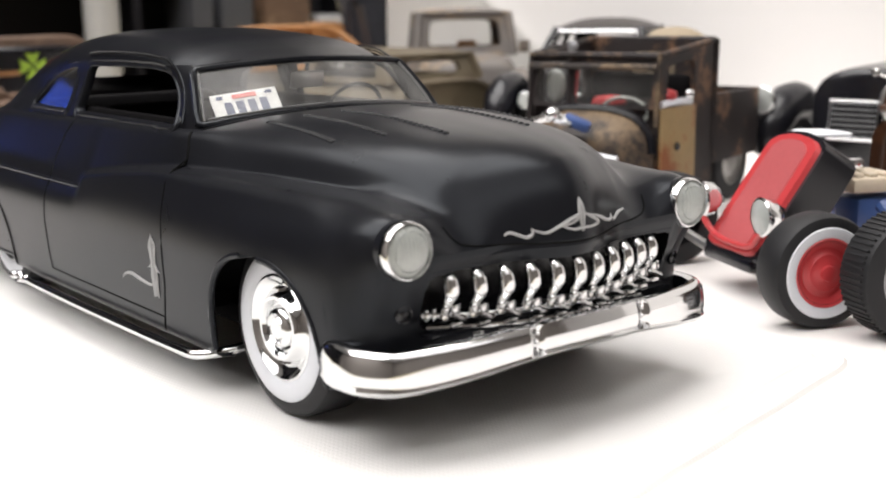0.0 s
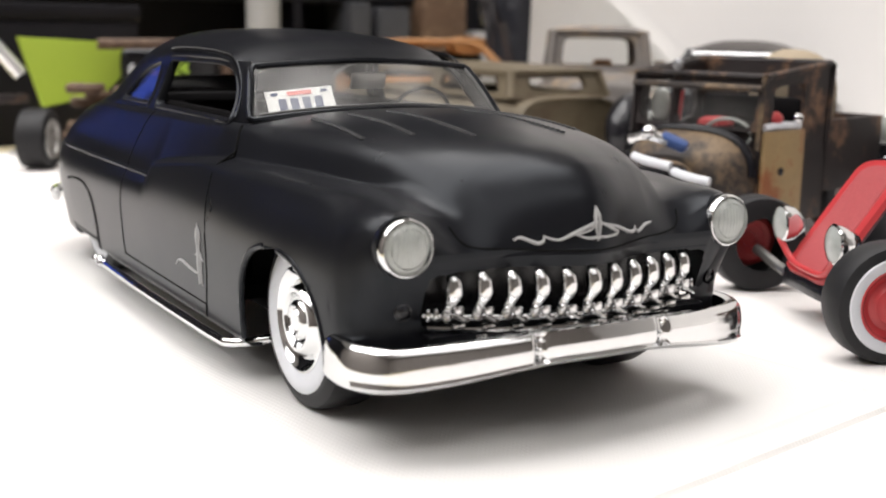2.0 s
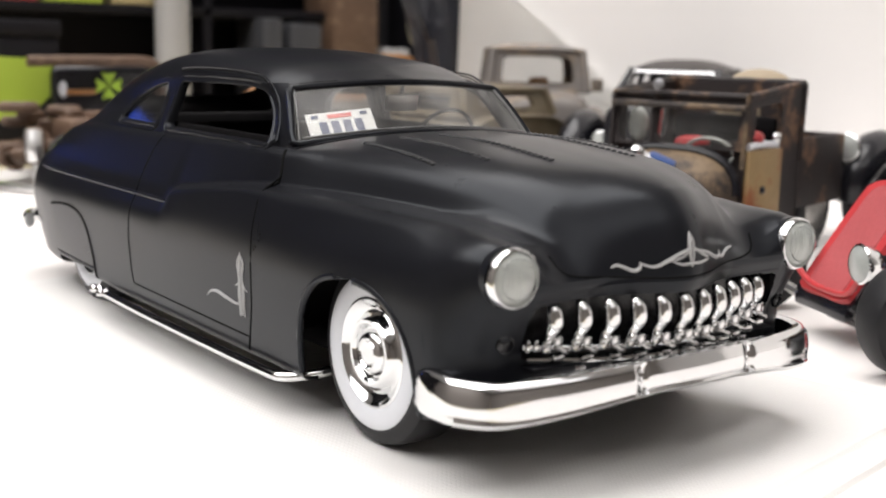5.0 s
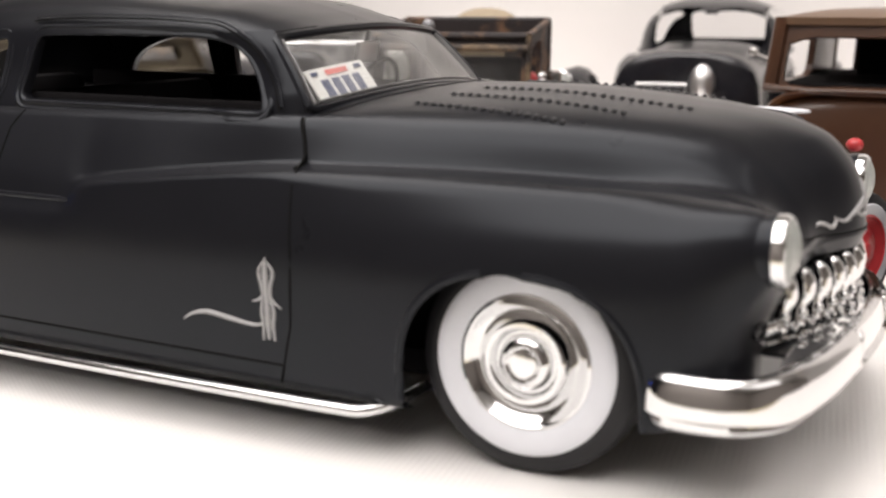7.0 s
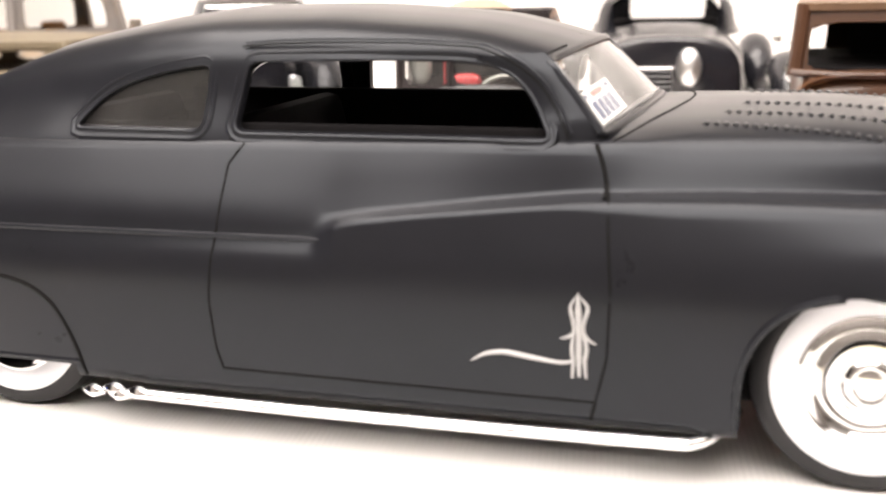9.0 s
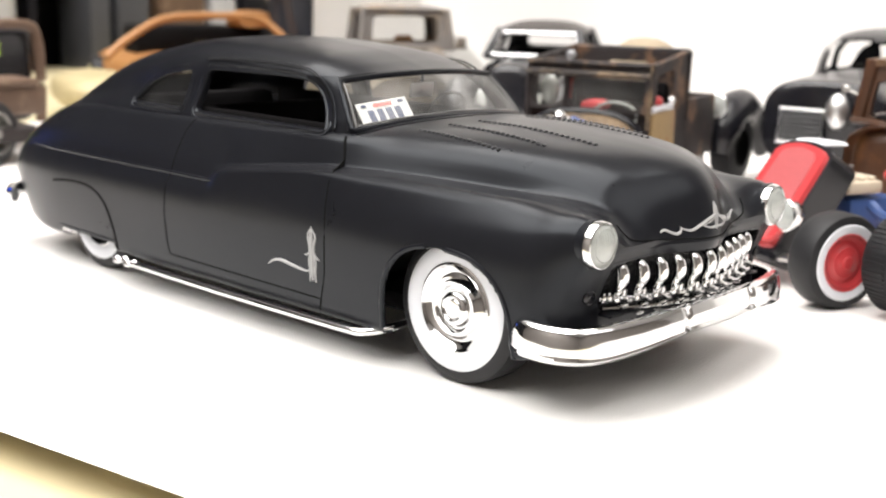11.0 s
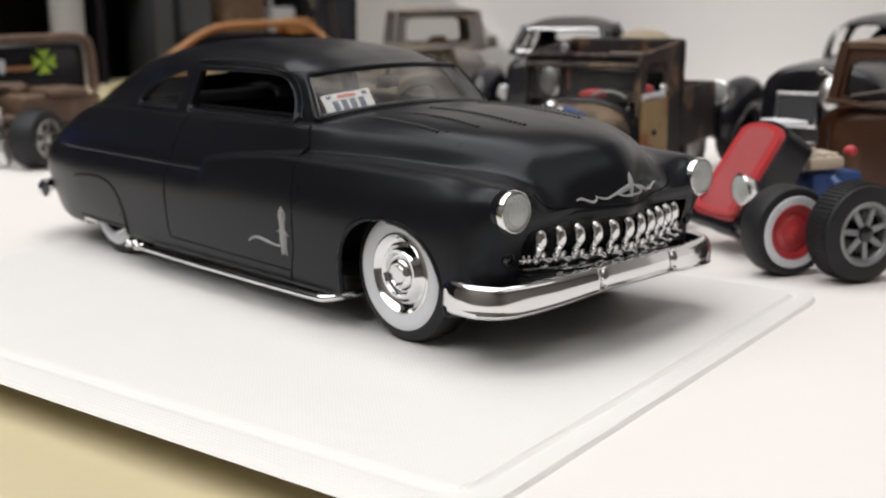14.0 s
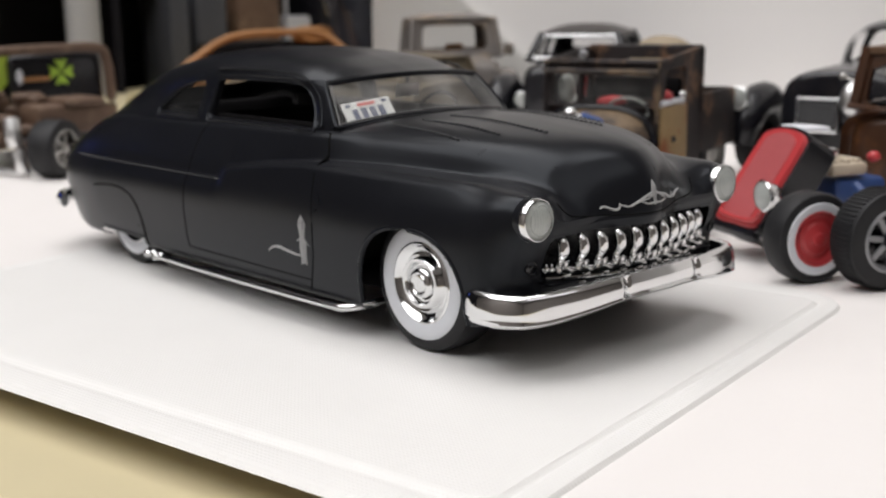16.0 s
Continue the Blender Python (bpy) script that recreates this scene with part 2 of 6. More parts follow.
def spline(points, n=8, closed=False):
    """Catmull-Rom through points of any dimension, n steps a segment."""
    p = np.array(points, float)
    ext = np.vstack([p[-1], p, p[0], p[1]]) if closed else np.vstack([2 * p[0] - p[1], p, 2 * p[-1] - p[-2]])
    out = []
    for i in range(len(ext) - 3):
        a, b, c, d = ext[i : i + 4]
        for t in np.linspace(0, 1, n, endpoint=False):
            out.append(0.5 * (2 * b + (c - a) * t + (2 * a - 5 * b + 4 * c - d) * t * t + (3 * b - a - 3 * c + d) * t**3))
    if not closed:
        out.append(p[-1])
    return np.array(out)


def smooth01(t):
    t = np.clip(t, 0, 1)
    return t * t * (3 - 2 * t)


def part(name, bm, material, parent=None, label="", angle=38, m=None):
    """Links a bmesh, given in full-size metres, as one mesh object under its thing."""
    if m is not None:
        bmesh.ops.transform(bm, matrix=m, verts=bm.verts)
    bmesh.ops.scale(bm, vec=(K, K, K), verts=bm.verts)
    bmesh.ops.recalc_face_normals(bm, faces=bm.faces)
    me = bpy.data.meshes.new(name)
    bm.to_mesh(me)
    bm.free()
    me.polygons.foreach_set("use_smooth", [True] * len(me.polygons))
    me.set_sharp_from_angle(angle=radians(angle))
    me.materials.append(material)
    ob = new(name, me)
    if parent:
        ob.parent = parent
    return tagged(ob, label=label) if label else ob


def thing(name, label, category, x=0, y=0, z=0, turn=0, group=""):
    ob = new(name)
    ob.empty_display_size = 0.01
    ob.matrix_world = pose(K * x, K * y, K * z, 0, 0, turn)
    return tagged(ob, label=label, category=category, group=group)


def box(bm, c, s, bev=0.0, turn=(0, 0, 0), seg=2, taper=None):
    r = bmesh.ops.create_cube(bm, size=1)
    vs = r["verts"]
    if taper:
        for v in vs:
            if v.co.z > 0:
                v.co.x *= taper[0]
                v.co.y *= taper[1]
    bmesh.ops.scale(bm, vec=s, verts=vs)
    if bev:
        es = list({e for v in vs for e in v.link_edges})
        r2 = bmesh.ops.bevel(bm, geom=es, offset=bev, segments=seg, affect="EDGES", profile=0.5)
        vs = list({v for f in r2["faces"] for v in f.verts} | {v for v in vs if v.is_valid})
    bmesh.ops.transform(bm, matrix=Matrix.Translation(c) @ Euler([radians(a) for a in turn]).to_matrix().to_4x4(), verts=vs)
    return bm


def grid(bm, pts, keep=None, closed_u=False, closed_v=False):
    """Quads over an array of points [n, m, 3]; keep: which quads."""
    n, m = pts.shape[:2]
    vs = [[bm.verts.new(pts[i, j]) for j in range(m)] for i in range(n)]
    for i in range(n if closed_u else n - 1):
        for j in range(m if closed_v else m - 1):
            if keep is None or keep[i, j]:
                q = [vs[i][j], vs[(i + 1) % n][j], vs[(i + 1) % n][(j + 1) % m], vs[i][(j + 1) % m]]
                bm.faces.new(q)
    loose = [v for v in bm.verts if not v.link_faces]
    bmesh.ops.delete(bm, geom=loose, context="VERTS")
    return bm


def tube(bm, path, r, seg=10, closed=False, flat=1.0, caps=True):
    """A tube along a path; r may vary along it."""
    p = np.array(path, float)
    n = len(p)
    r = np.full(n, r) if np.isscalar(r) else np.array(r)
    t = np.roll(p, -1, 0) - np.roll(p, 1, 0) if closed else np.gradient(p, axis=0)
    t /= np.linalg.norm(t, axis=1)[:, None] + 1e-12
    ref = np.array([0, 0, 1.0]) if abs(t[:, 2]).mean() < 0.8 else np.array([0, 1.0, 0])
    a = np.cross(t, ref)
    a /= np.linalg.norm(a, axis=1)[:, None] + 1e-12
    b = np.cross(a, t)
    ang = np.linspace(0, 2 * np.pi, seg, endpoint=False)
    ring = p[:, None] + r[:, None, None] * (np.cos(ang)[None, :, None] * a[:, None] * flat + np.sin(ang)[None, :, None] * b[:, None])
    vs = [[bm.verts.new(q) for q in row] for row in ring]
    for i in range(n if closed else n - 1):
        for j in range(seg):
            bm.faces.new([vs[i][j], vs[(i + 1) % n][j], vs[(i + 1) % n][(j + 1) % seg], vs[i][(j + 1) % seg]])
    if not closed and caps:
        bm.faces.new(vs[0][::-1])
        bm.faces.new(vs[-1])
    return bm


def lathe(bm, prof, m=None, seg=40):
    """Turns a profile of (radius, height) round the z axis, then places it by m."""
    ang = np.linspace(0, 2 * np.pi, seg, endpoint=False)
    rows = []
    for r, h in prof:
        if r < 1e-6:
            v = bm.verts.new((0, 0, h))
            rows.append([v])
        else:
            rows.append([bm.verts.new((r * np.cos(a), r * np.sin(a), h)) for a in ang])
    for p, q in zip(rows, rows[1:]):
        for j in range(seg):
            k = (j + 1) % seg
            if len(p) == 1 and len(q) == 1:
                continue
            if len(p) == 1:
                bm.faces.new([p[0], q[j], q[k]])
            elif len(q) == 1:
                bm.faces.new([p[j], q[0], p[k]])
            else:
                bm.faces.new([p[j], q[j], q[k], p[k]])
    if m is not None:
        bmesh.ops.transform(bm, matrix=m, verts=[v for row in rows for v in row])
    return bm


def ball(bm, c, r, seg=16):
    """An ellipsoid with half-axes r."""
    prof = [(math.sin(a) if 0 < i < seg // 2 else 0, -math.cos(a)) for i, a in enumerate(np.linspace(0, math.pi, seg // 2 + 1))]
    return lathe(bm, prof, Matrix.Translation(c) @ Matrix.Diagonal((*r, 1)), seg)


def axis_to(c, d):
    """A pose at c whose z axis runs along d."""
    return Matrix.Translation(c) @ Vector(d).to_track_quat("Z", "Y").to_matrix().to_4x4()


def inside(px, pz, poly):
    """Which points lie inside a polygon."""
    poly = np.array(poly)
    r = np.zeros(np.shape(px), bool)
    j = len(poly) - 1
    for i in range(len(poly)):
        xi, zi, xj, zj = *poly[i], *poly[j]
        r ^= ((zi > pz) != (zj > pz)) & (px < (xj - xi) * (pz - zi) / (zj - zi + 1e-12) + xi)
        j = i
    return r


def mirror(bm):
    """Adds the other half, at minus y."""
    g = bmesh.ops.duplicate(bm, geom=list(bm.verts) + list(bm.edges) + list(bm.faces))
    vs = [e for e in g["geom"] if isinstance(e, bmesh.types.BMVert)]
    bmesh.ops.scale(bm, vec=(1, -1, 1), verts=vs)
    bmesh.ops.reverse_faces(bm, faces=[e for e in g["geom"] if isinstance(e, bmesh.types.BMFace)])
    bmesh.ops.remove_doubles(bm, verts=bm.verts, dist=0.0006)
    return bm


# ---- the room, mostly out of view ----
def slab(name, c, s, material, label="", category="", kind="structure", turn=(0, 0, 0), bev=0.0):
    bm = bmesh.new()
    box(bm, (0, 0, 0), s, bev, turn)
    ob = part(name, bm, material)
    ob.location = [K * v for v in c]
    return tagged(ob, label=label, category=category, kind=kind)


# unseen floor and ceiling, their tones set for bounced fill
slab("floor", (0, 0, -20), (120, 120, 1), FLOOR_GREY, "grey workshop floor below the table", "floor")
slab("ceiling", (0, 0, 38.5), (120, 120, 1), CEIL, "off-white ceiling with light panels", "ceiling")
# housings added out of view round the lamps, the third round the fill
for lx, ly, sx, sy in ((-0.35, 0.05, 1.5, 0.9), (-0.38, -1.15, 2.1, 1.4), (1.25, -0.15, 0.9, 1.6)):
    fixture = thing("ceiling_light", "white metal light panel housing added out of view on the ceiling", "ceiling light", lx / K, ly / K, 37.4, 0, "ceiling lights")
    part("housing", box(bmesh.new(), (0, 0, 0.35), (sx / K + 1.0, sy / K + 1.0, 0.5), 0.1), CEIL, fixture)
    for px, py, qx, qy in ((0, sy / K / 2 + 0.3, sx / K + 1.0, 0.3), (0, -sy / K / 2 - 0.3, sx / K + 1.0, 0.3), (sx / K / 2 + 0.3, 0, 0.3, sy / K), (-sx / K / 2 - 0.3, 0, 0.3, sy / K)):
        part("frame", box(bmesh.new(), (px, py, -0.35), (qx, qy, 0.9), 0.05), CEIL, fixture)
# wall_front and wall_side are unseen, toned to give the chrome its contrast
slab("wall_front", (55, 0, 9), (1, 120, 60), WALL_GREY, "unseen grey-brown wall that the chrome reflects", "wall")
# the far end's dimness is put into this wall's colour
slab("wall_back", (-60, 0, 9), (1, 120, 60), DARK, "wall behind the shelves, coloured near-black for the dim far end", "wall")
slab("wall_side", (0, -55, 9), (120, 1, 60), WALL_GREY, "unseen grey-brown wall that the chrome reflects", "wall")
slab("wall_far", (0, 40, 9), (120, 1, 60), WALL_WHITE, "plain off-white workshop wall", "wall")

# ---- table, boards, backdrop ----
ROT = 9.0
table = slab("table_top", (-2, 7.7, -0.69), (38, 22, 1.0), YELLOW, "pale yellow table top under the boards", "table top", turn=(0, 0, ROT))


for lx, ly in ((-17.5, -9.5), (17.5, -9.5), (-17.5, 9.5), (17.5, 9.5)):
    c, s = math.cos(radians(ROT)), math.sin(radians(ROT))
    part("leg", box(bmesh.new(), (lx * c - ly * s, lx * s + ly * c, -10.275), (1.4, 1.4, 18.45), 0.1, (0, 0, ROT)), YELLOW, table)


def rounded_sheet(name, c, size, h, rad, material, label, category, turn, rim=0.0, skew=0.0, foot=0.0):
    """A flat board with rounded corners; rim: width of a shallow groove along its border; foot: height of a set-back base."""
    def ring(inset, z):
        sx, sy, r = size[0] / 2 - 0.6 * inset, size[1] / 2 - inset, max(rad - inset, 0.05)
        pts = []
        for cx, cy, a0 in ((sx - r, sy - r, 0), (-sx + r, sy - r, 90), (-sx + r, -sy + r, 180), (sx - r, -sy + r, 270)):
            for a in np.linspace(a0, a0 + 90, 7):
                px, py = cx + r * math.cos(radians(a)), cy + r * math.sin(radians(a))
                pts.append((px - skew * py, py, z))
        return pts
    bm = bmesh.new()
    levels = [ring(0.0, -h), ring(0.012, -0.75 * h), ring(0.03, -0.42 * h), ring(0.055, -0.012)]
    if foot:
        levels = [ring(0.14, -h - foot), ring(0.14, -h)] + levels
    if rim:
        levels += [ring(rim - 0.05, -0.008), ring(rim - 0.02, -0.013), ring(rim, -0.017), ring(rim + 0.02, -0.013), ring(rim + 0.05, 0.0)]
    else:
        levels += [ring(0.03, 0.0)]
    rows = [[bm.verts.new(p) for p in lv] for lv in levels]
    for a, b in zip(rows, rows[1:]):
        for j in range(len(a)):
            k = (j + 1) % len(a)
            bm.faces.new([a[j], a[k], b[k], b[j]])
    bm.faces.new(rows[-1])
    bm.faces.new(rows[0][::-1])
    ob = part(name, bm, material, angle=25)
    ob.matrix_world = pose(K * c[0], K * c[1], K * c[2], 0, 0, turn)
    return tagged(ob, label=label, category=category)


rounded_sheet("display_board", (-1.189, -0.56, 0), (5.16, 3.90), 0.037, 0.36, BOARD_WHITE, "white textured plastic display board under the black car", "board", ROT, rim=0.21, skew=0.038)
rounded_sheet("white_board", (2.083, 8.378, -0.035), (26.94, 20.07), 0.054, 0.2, SHEET_WHITE, "large white board covering the table", "board", ROT, foot=0.102)

# upright white backdrop behind the models
slab("wall_north", (-0.73, 10.35, 4), (21, 0.3, 12), WALL_WHITE, "white backdrop panel standing behind the models", "backdrop", turn=(0, 0, 12))

# a stiff white sheet with a slanting edge, standing flat against the backdrop
bm = bmesh.new()
vs = [(-1.9, 0, 0), (2.05, 0.0, 0), (1.1, 0, 0.81), (0.5, 0, 1.30), (-0.05, 0, 1.70), (-0.6, 0, 2.06), (-1.9, 0, 2.9)]
bm.faces.new([bm.verts.new(v) for v in vs])
bmesh.ops.solidify(bm, geom=list(bm.faces), thickness=0.03)
sheet = part("leaning_sheet", bm, PAPER)
sheet.matrix_world = pose(K * -9.08, K * 8.20, K * -0.035, -1.5, 0, 12)
tagged(sheet, label="stiff off-white paper sheet standing against the backdrop", category="paper sheet")

# ---- the flat black custom coupe ----
A_Z = curve((-4.26, 0.42), (-4.2, 0.55), (-4.05, 0.72), (-3.8, 0.87), (-3.5, 1.0), (-3.2, 1.05), (-2.6, 1.06), (-1.2, 1.06), (-0.9, 1.09), (-0.6, 1.12), (-0.2, 1.125), (0.2, 1.10), (0.5, 1.065), (0.69, 1.01), (0.77, 0.94), (0.82, 0.84), (0.845, 0.70))
C_Y = curve((-4.26, 0.46), (-4.0, 0.575), (-3.5, 0.66), (-3.0, 0.695), (-2.6, 0.71), (-1.0, 0.715), (-0.6, 0.655), (0, 0.575), (0.4, 0.49), (0.7, 0.43), (0.845, 0.38))
C_Z = curve((-4.26, 0.41), (-4.2, 0.54), (-4.05, 0.72), (-3.8, 0.87), (-3.5, 0.965), (-3.0, 1.01), (-2.4, 1.02), (-0.9, 1.04), (-0.5, 1.04), (0, 1.03), (0.4, 0.99), (0.62, 0.93), (0.74, 0.83), (0.82, 0.73), (0.845, 0.69))
D_Y = curve((-4.26, 0.53), (-4.0, 0.69), (-3.5, 0.775), (-3.0, 0.812), (-2.4, 0.828), (-2.0, 0.827), (-1.78, 0.822), (-1.68, 0.812), (-1.4, 0.799), (-1.2, 0.782), (-0.85, 0.753), (-0.4, 0.695), (0, 0.63), (0.4, 0.552), (0.65, 0.52), (0.845, 0.50))
D_Z = curve((-4.26, 0.40), (-4.1, 0.62), (-3.8, 0.795), (-3.5, 0.845), (-3.0, 0.82), (-2.4, 0.80), (-1.78, 0.80), (-1.68, 0.804), (-1.6, 0.818), (-1.4, 0.842), (-1.1, 0.876), (-0.8, 0.90), (-0.3, 0.905), (0.2, 0.892), (0.45, 0.876), (0.72, 0.825), (0.79, 0.75), (0.82, 0.71), (0.845, 0.69))
E_Y = curve((-4.26, 0.55), (-4.1, 0.71), (-3.8, 0.79), (-3.3, 0.835), (-2.6, 0.845), (-1.78, 0.846), (-1.66, 0.856), (-1.5, 0.859), (-0.8, 0.847), (-0.3, 0.82), (0.2, 0.79), (0.5, 0.772), (0.72, 0.757), (0.845, 0.72))
E_Z = curve((-4.26, 0.39), (-4.1, 0.56), (-3.8, 0.70), (-3.3, 0.725), (-2.6, 0.722), (-1.75, 0.727), (-1.71, 0.745), (-1.66, 0.774), (-1.52, 0.800), (-1.2, 0.840), (-0.8, 0.876), (-0.3, 0.890), (0.2, 0.89), (0.5, 0.886), (0.70, 0.884), (0.79, 0.878), (0.83, 0.81), (0.845, 0.72))
F_Y = curve((-4.26, 0.56), (-4.15, 0.70), (-3.8, 0.82), (-3.3, 0.87), (-2.5, 0.885), (-1.5, 0.895), (-0.5, 0.905), (0, 0.905), (0.3, 0.897), (0.5, 0.885), (0.62, 0.874), (0.70, 0.862), (0.78, 0.838), (0.82, 0.80), (0.845, 0.73))
F_Z = curve((-4.26, 0.36), (-4.1, 0.5), (-3.5, 0.58), (-2.5, 0.62), (-1, 0.66), (0, 0.70), (0.5, 0.745), (0.70, 0.775), (0.79, 0.75), (0.845, 0.62))
G_Y = curve((-4.26, 0.54), (-4.1, 0.69), (-3.8, 0.81), (-3.3, 0.865), (-2.5, 0.88), (-1.5, 0.89), (0, 0.895), (0.4, 0.878), (0.54, 0.868), (0.65, 0.838), (0.75, 0.77), (0.845, 0.66))
G_Z = curve((-4.26, 0.33), (-4.0, 0.40), (-3.0, 0.42), (0.5, 0.45), (0.845, 0.5))
H_Y = curve((-4.26, 0.5), (-4.05, 0.66), (-3.5, 0.82), (-2.5, 0.868), (-0.4, 0.873), (0.4, 0.85), (0.54, 0.84), (0.65, 0.81), (0.75, 0.745), (0.845, 0.65))
H_Z = curve((-4.26, 0.28), (-4.05, 0.21), (-3.6, 0.17), (-2.6, 0.175), (-2.3, 0.166), (-0.5, 0.168), (0.4, 0.21), (0.845, 0.32))


def nose(s, y):
    """How far the front is drawn back away from the centre line."""
    return s - 0.10 * smooth01(np.abs(y) / 0.34) * smooth01((s - 0.25) / 0.5)


def rounded(points, radius, n=8):
    """A line through corner points, each rounded off within its radius."""
    p = [np.array(q, float) for q in points]
    out = [p[0]]
    for i in range(1, len(p) - 1):
        ends = []
        for q in (p[i - 1], p[i + 1]):
            d = np.linalg.norm(q - p[i])
            ends.append(p[i] + (q - p[i]) * min(radius[i] / d, 0.46))
        out.append((out[-1] + ends[0]) / 2)
        for t in np.linspace(0, 1, n):
            out.append((1 - t) ** 2 * ends[0] + 2 * t * (1 - t) * p[i] + t * t * ends[1])
    out += [(out[-1] + p[-1]) / 2, p[-1]]
    return np.array(out)


def front_edge(z):
    """Half width at which the front panel runs into the fender's side."""
    return np.interp(z, (0.2, 0.21, 0.3, 0.45, 0.6, 0.72), (0.80, 0.845, 0.859, 0.873, 0.872, 0.861))


def front_x(y, z):
    """The front panel: flat between the lamps, rounded back into the fender's side."""
    a = 0.10 + 0.13 * smooth01((0.73 - z) / 0.22)
    u = np.clip((np.abs(y) - 0.63) / (front_edge(z) - 0.63), 0, 1)
    return 0.842 - 0.10 * smooth01(np.abs(y) / 0.34) - a * (1 - np.sqrt(1 - u * u)) - 0.36 * np.clip(0.70 - z, 0, 0.22)


def shell_points():
    s = np.concatenate([np.linspace(-4.26, -4.0, 16)[:-1], np.linspace(-4.0, 0.6, 300)[:-1], np.linspace(0.6, 0.845, 40)])
    rows = []
    for x in s:
        za, yc, zc = float(A_Z(x)), float(C_Y(x)), float(C_Z(x))
        front, rear = float(smooth01((x - 0.15) / 0.45)), float(smooth01((-1.715 - x) / 0.045))
        D, E, F, Gp, Hp = [(float(a(x)), float(b(x))) for a, b in ((D_Y, D_Z), (E_Y, E_Z), (F_Y, F_Z), (G_Y, G_Z), (H_Y, H_Z))]
        ctrl = [(0, za), (0.35 * yc, za - 0.06 * (za - zc)), (0.74 * yc, za - 0.36 * (za - zc)), (yc, zc), D, E, F, Gp, Hp, (Hp[0] - 0.09, Hp[1] - 0.012)]
        rad = [0, 1, 1, 0.04 + 0.05 * float(smooth01((x + 0.75) / 0.3)), 0.012 + 0.08 * front + 0.08 * rear, 0.016 + 0.034 * float(smooth01((x + 1.0) / 0.5)) + 0.06 * front + 0.012 * rear, 1, 1, 0.05, 0]
        sec = rounded(ctrl, rad)
        rows.append(np.column_stack([nose(x, sec[:, 0]), sec]))
    return s, np.array(rows)


def round_poly(points, radius, step=0.016):
    """A closed line through corner points, each rounded within its radius, in even steps."""
    p, out = np.array(points, float), []
    for i in range(len(p)):
        q, ends = p[i], []
        for e in (p[i - 1], p[(i + 1) % len(p)]):
            ends.append(q + (e - q) * min(radius[i] / np.linalg.norm(e - q), 0.49))
        out += [(1 - t) ** 2 * ends[0] + 2 * t * (1 - t) * q + t * t * ends[1] for t in np.linspace(0, 1, 9)]
    out = np.array(out + [out[0]])
    run = np.concatenate([[0], np.cumsum(np.linalg.norm(np.diff(out, axis=0), axis=1))])
    at = np.linspace(0, run[-1], int(run[-1] / step), endpoint=False)
    return np.column_stack([np.interp(at, run, out[:, 0]), np.interp(at, run, out[:, 1])])


WINDOW_DOOR = round_poly([(-2.095, 1.046), (-2.058, 1.286), (-1.6, 1.293), (-1.27, 1.290), (-1.14, 1.258), (-1.06, 1.185), (-0.980, 1.046)], [0.045, 0.045, 0.2, 0.13, 0.1, 0.1, 0.035])
WINDOW_REAR = round_poly([(-2.735, 1.052), (-2.62, 1.178), (-2.42, 1.247), (-2.20, 1.277), (-2.212, 1.052)], [0.035, 0.13, 0.13, 0.04, 0.045])


def quad_centres(p):
    return (p[:-1, :-1] + p[1:, :-1] + p[1:, 1:] + p[:-1, 1:]) / 4


def body_shell():
    s, p = shell_points()
    tuck = smooth01((0.775 - p[..., 2]) / 0.05) * smooth01((p[..., 1] - 0.3) / 0.1)
    over = np.maximum(p[..., 0] - front_x(p[..., 1], p[..., 2]), 0) * (p[..., 0] > 0.2)
    p[..., 0] -= over * tuck
    c = quad_centres(p)
    x, y, z = c[..., 0], c[..., 1], c[..., 2]
    keep = np.ones(x.shape, bool)
    keep &= ~((x > -3.7) & (x < -0.82) & (y < C_Y(x) - 0.035) & (z > 0.80))
    arch = (np.abs((x - 0.008) / 0.372) ** 2.4 + np.abs(np.maximum(z - 0.27, 0) / 0.362) ** 2.4 < 1) & (z < 0.70) & (y > 0.5)
    keep &= ~arch
    keep &= ~((x > -3.32) & (x < -2.68) & (z < 0.232) & (y > 0.5))
    # draw the rim of the wheel arch onto its curve
    dx, dz = (p[..., 0] - 0.008) / 0.372, np.maximum(p[..., 2] - 0.27, 0) / 0.362
    k = (np.abs(dx) ** 2.4 + dz**2.4) ** (1 / 2.4)
    near = (k < 1) & (k > 0.8) & (p[..., 1] > 0.5) & (p[..., 2] < 0.72)
    kk = np.where(near, np.maximum(k, 1e-6), 1.0)
    p[..., 0] = 0.008 + dx * 0.372 / kk
    p[..., 2] = np.where(near & (dz > 0), 0.27 + dz * 0.362 / kk, p[..., 2])
    bm = grid(bmesh.new(), p, keep)
    return mirror(bm)


def front_face():
    ys, zs = np.linspace(0, 0.76, 90), np.linspace(0.30, 0.722, 64)
    Y, Z = np.meshgrid(ys, zs, indexing="ij")
    p = np.stack([front_x(Y, Z) - 0.003 * smooth01((Y - 0.62) / 0.03), Y, Z], -1)
    c = quad_centres(p)
    hole = (np.abs(c[..., 1] / 0.628) ** 14 + np.abs((c[..., 2] - 0.545) / 0.108) ** 8) < 1
    return mirror(grid(bmesh.new(), p, ~hole))


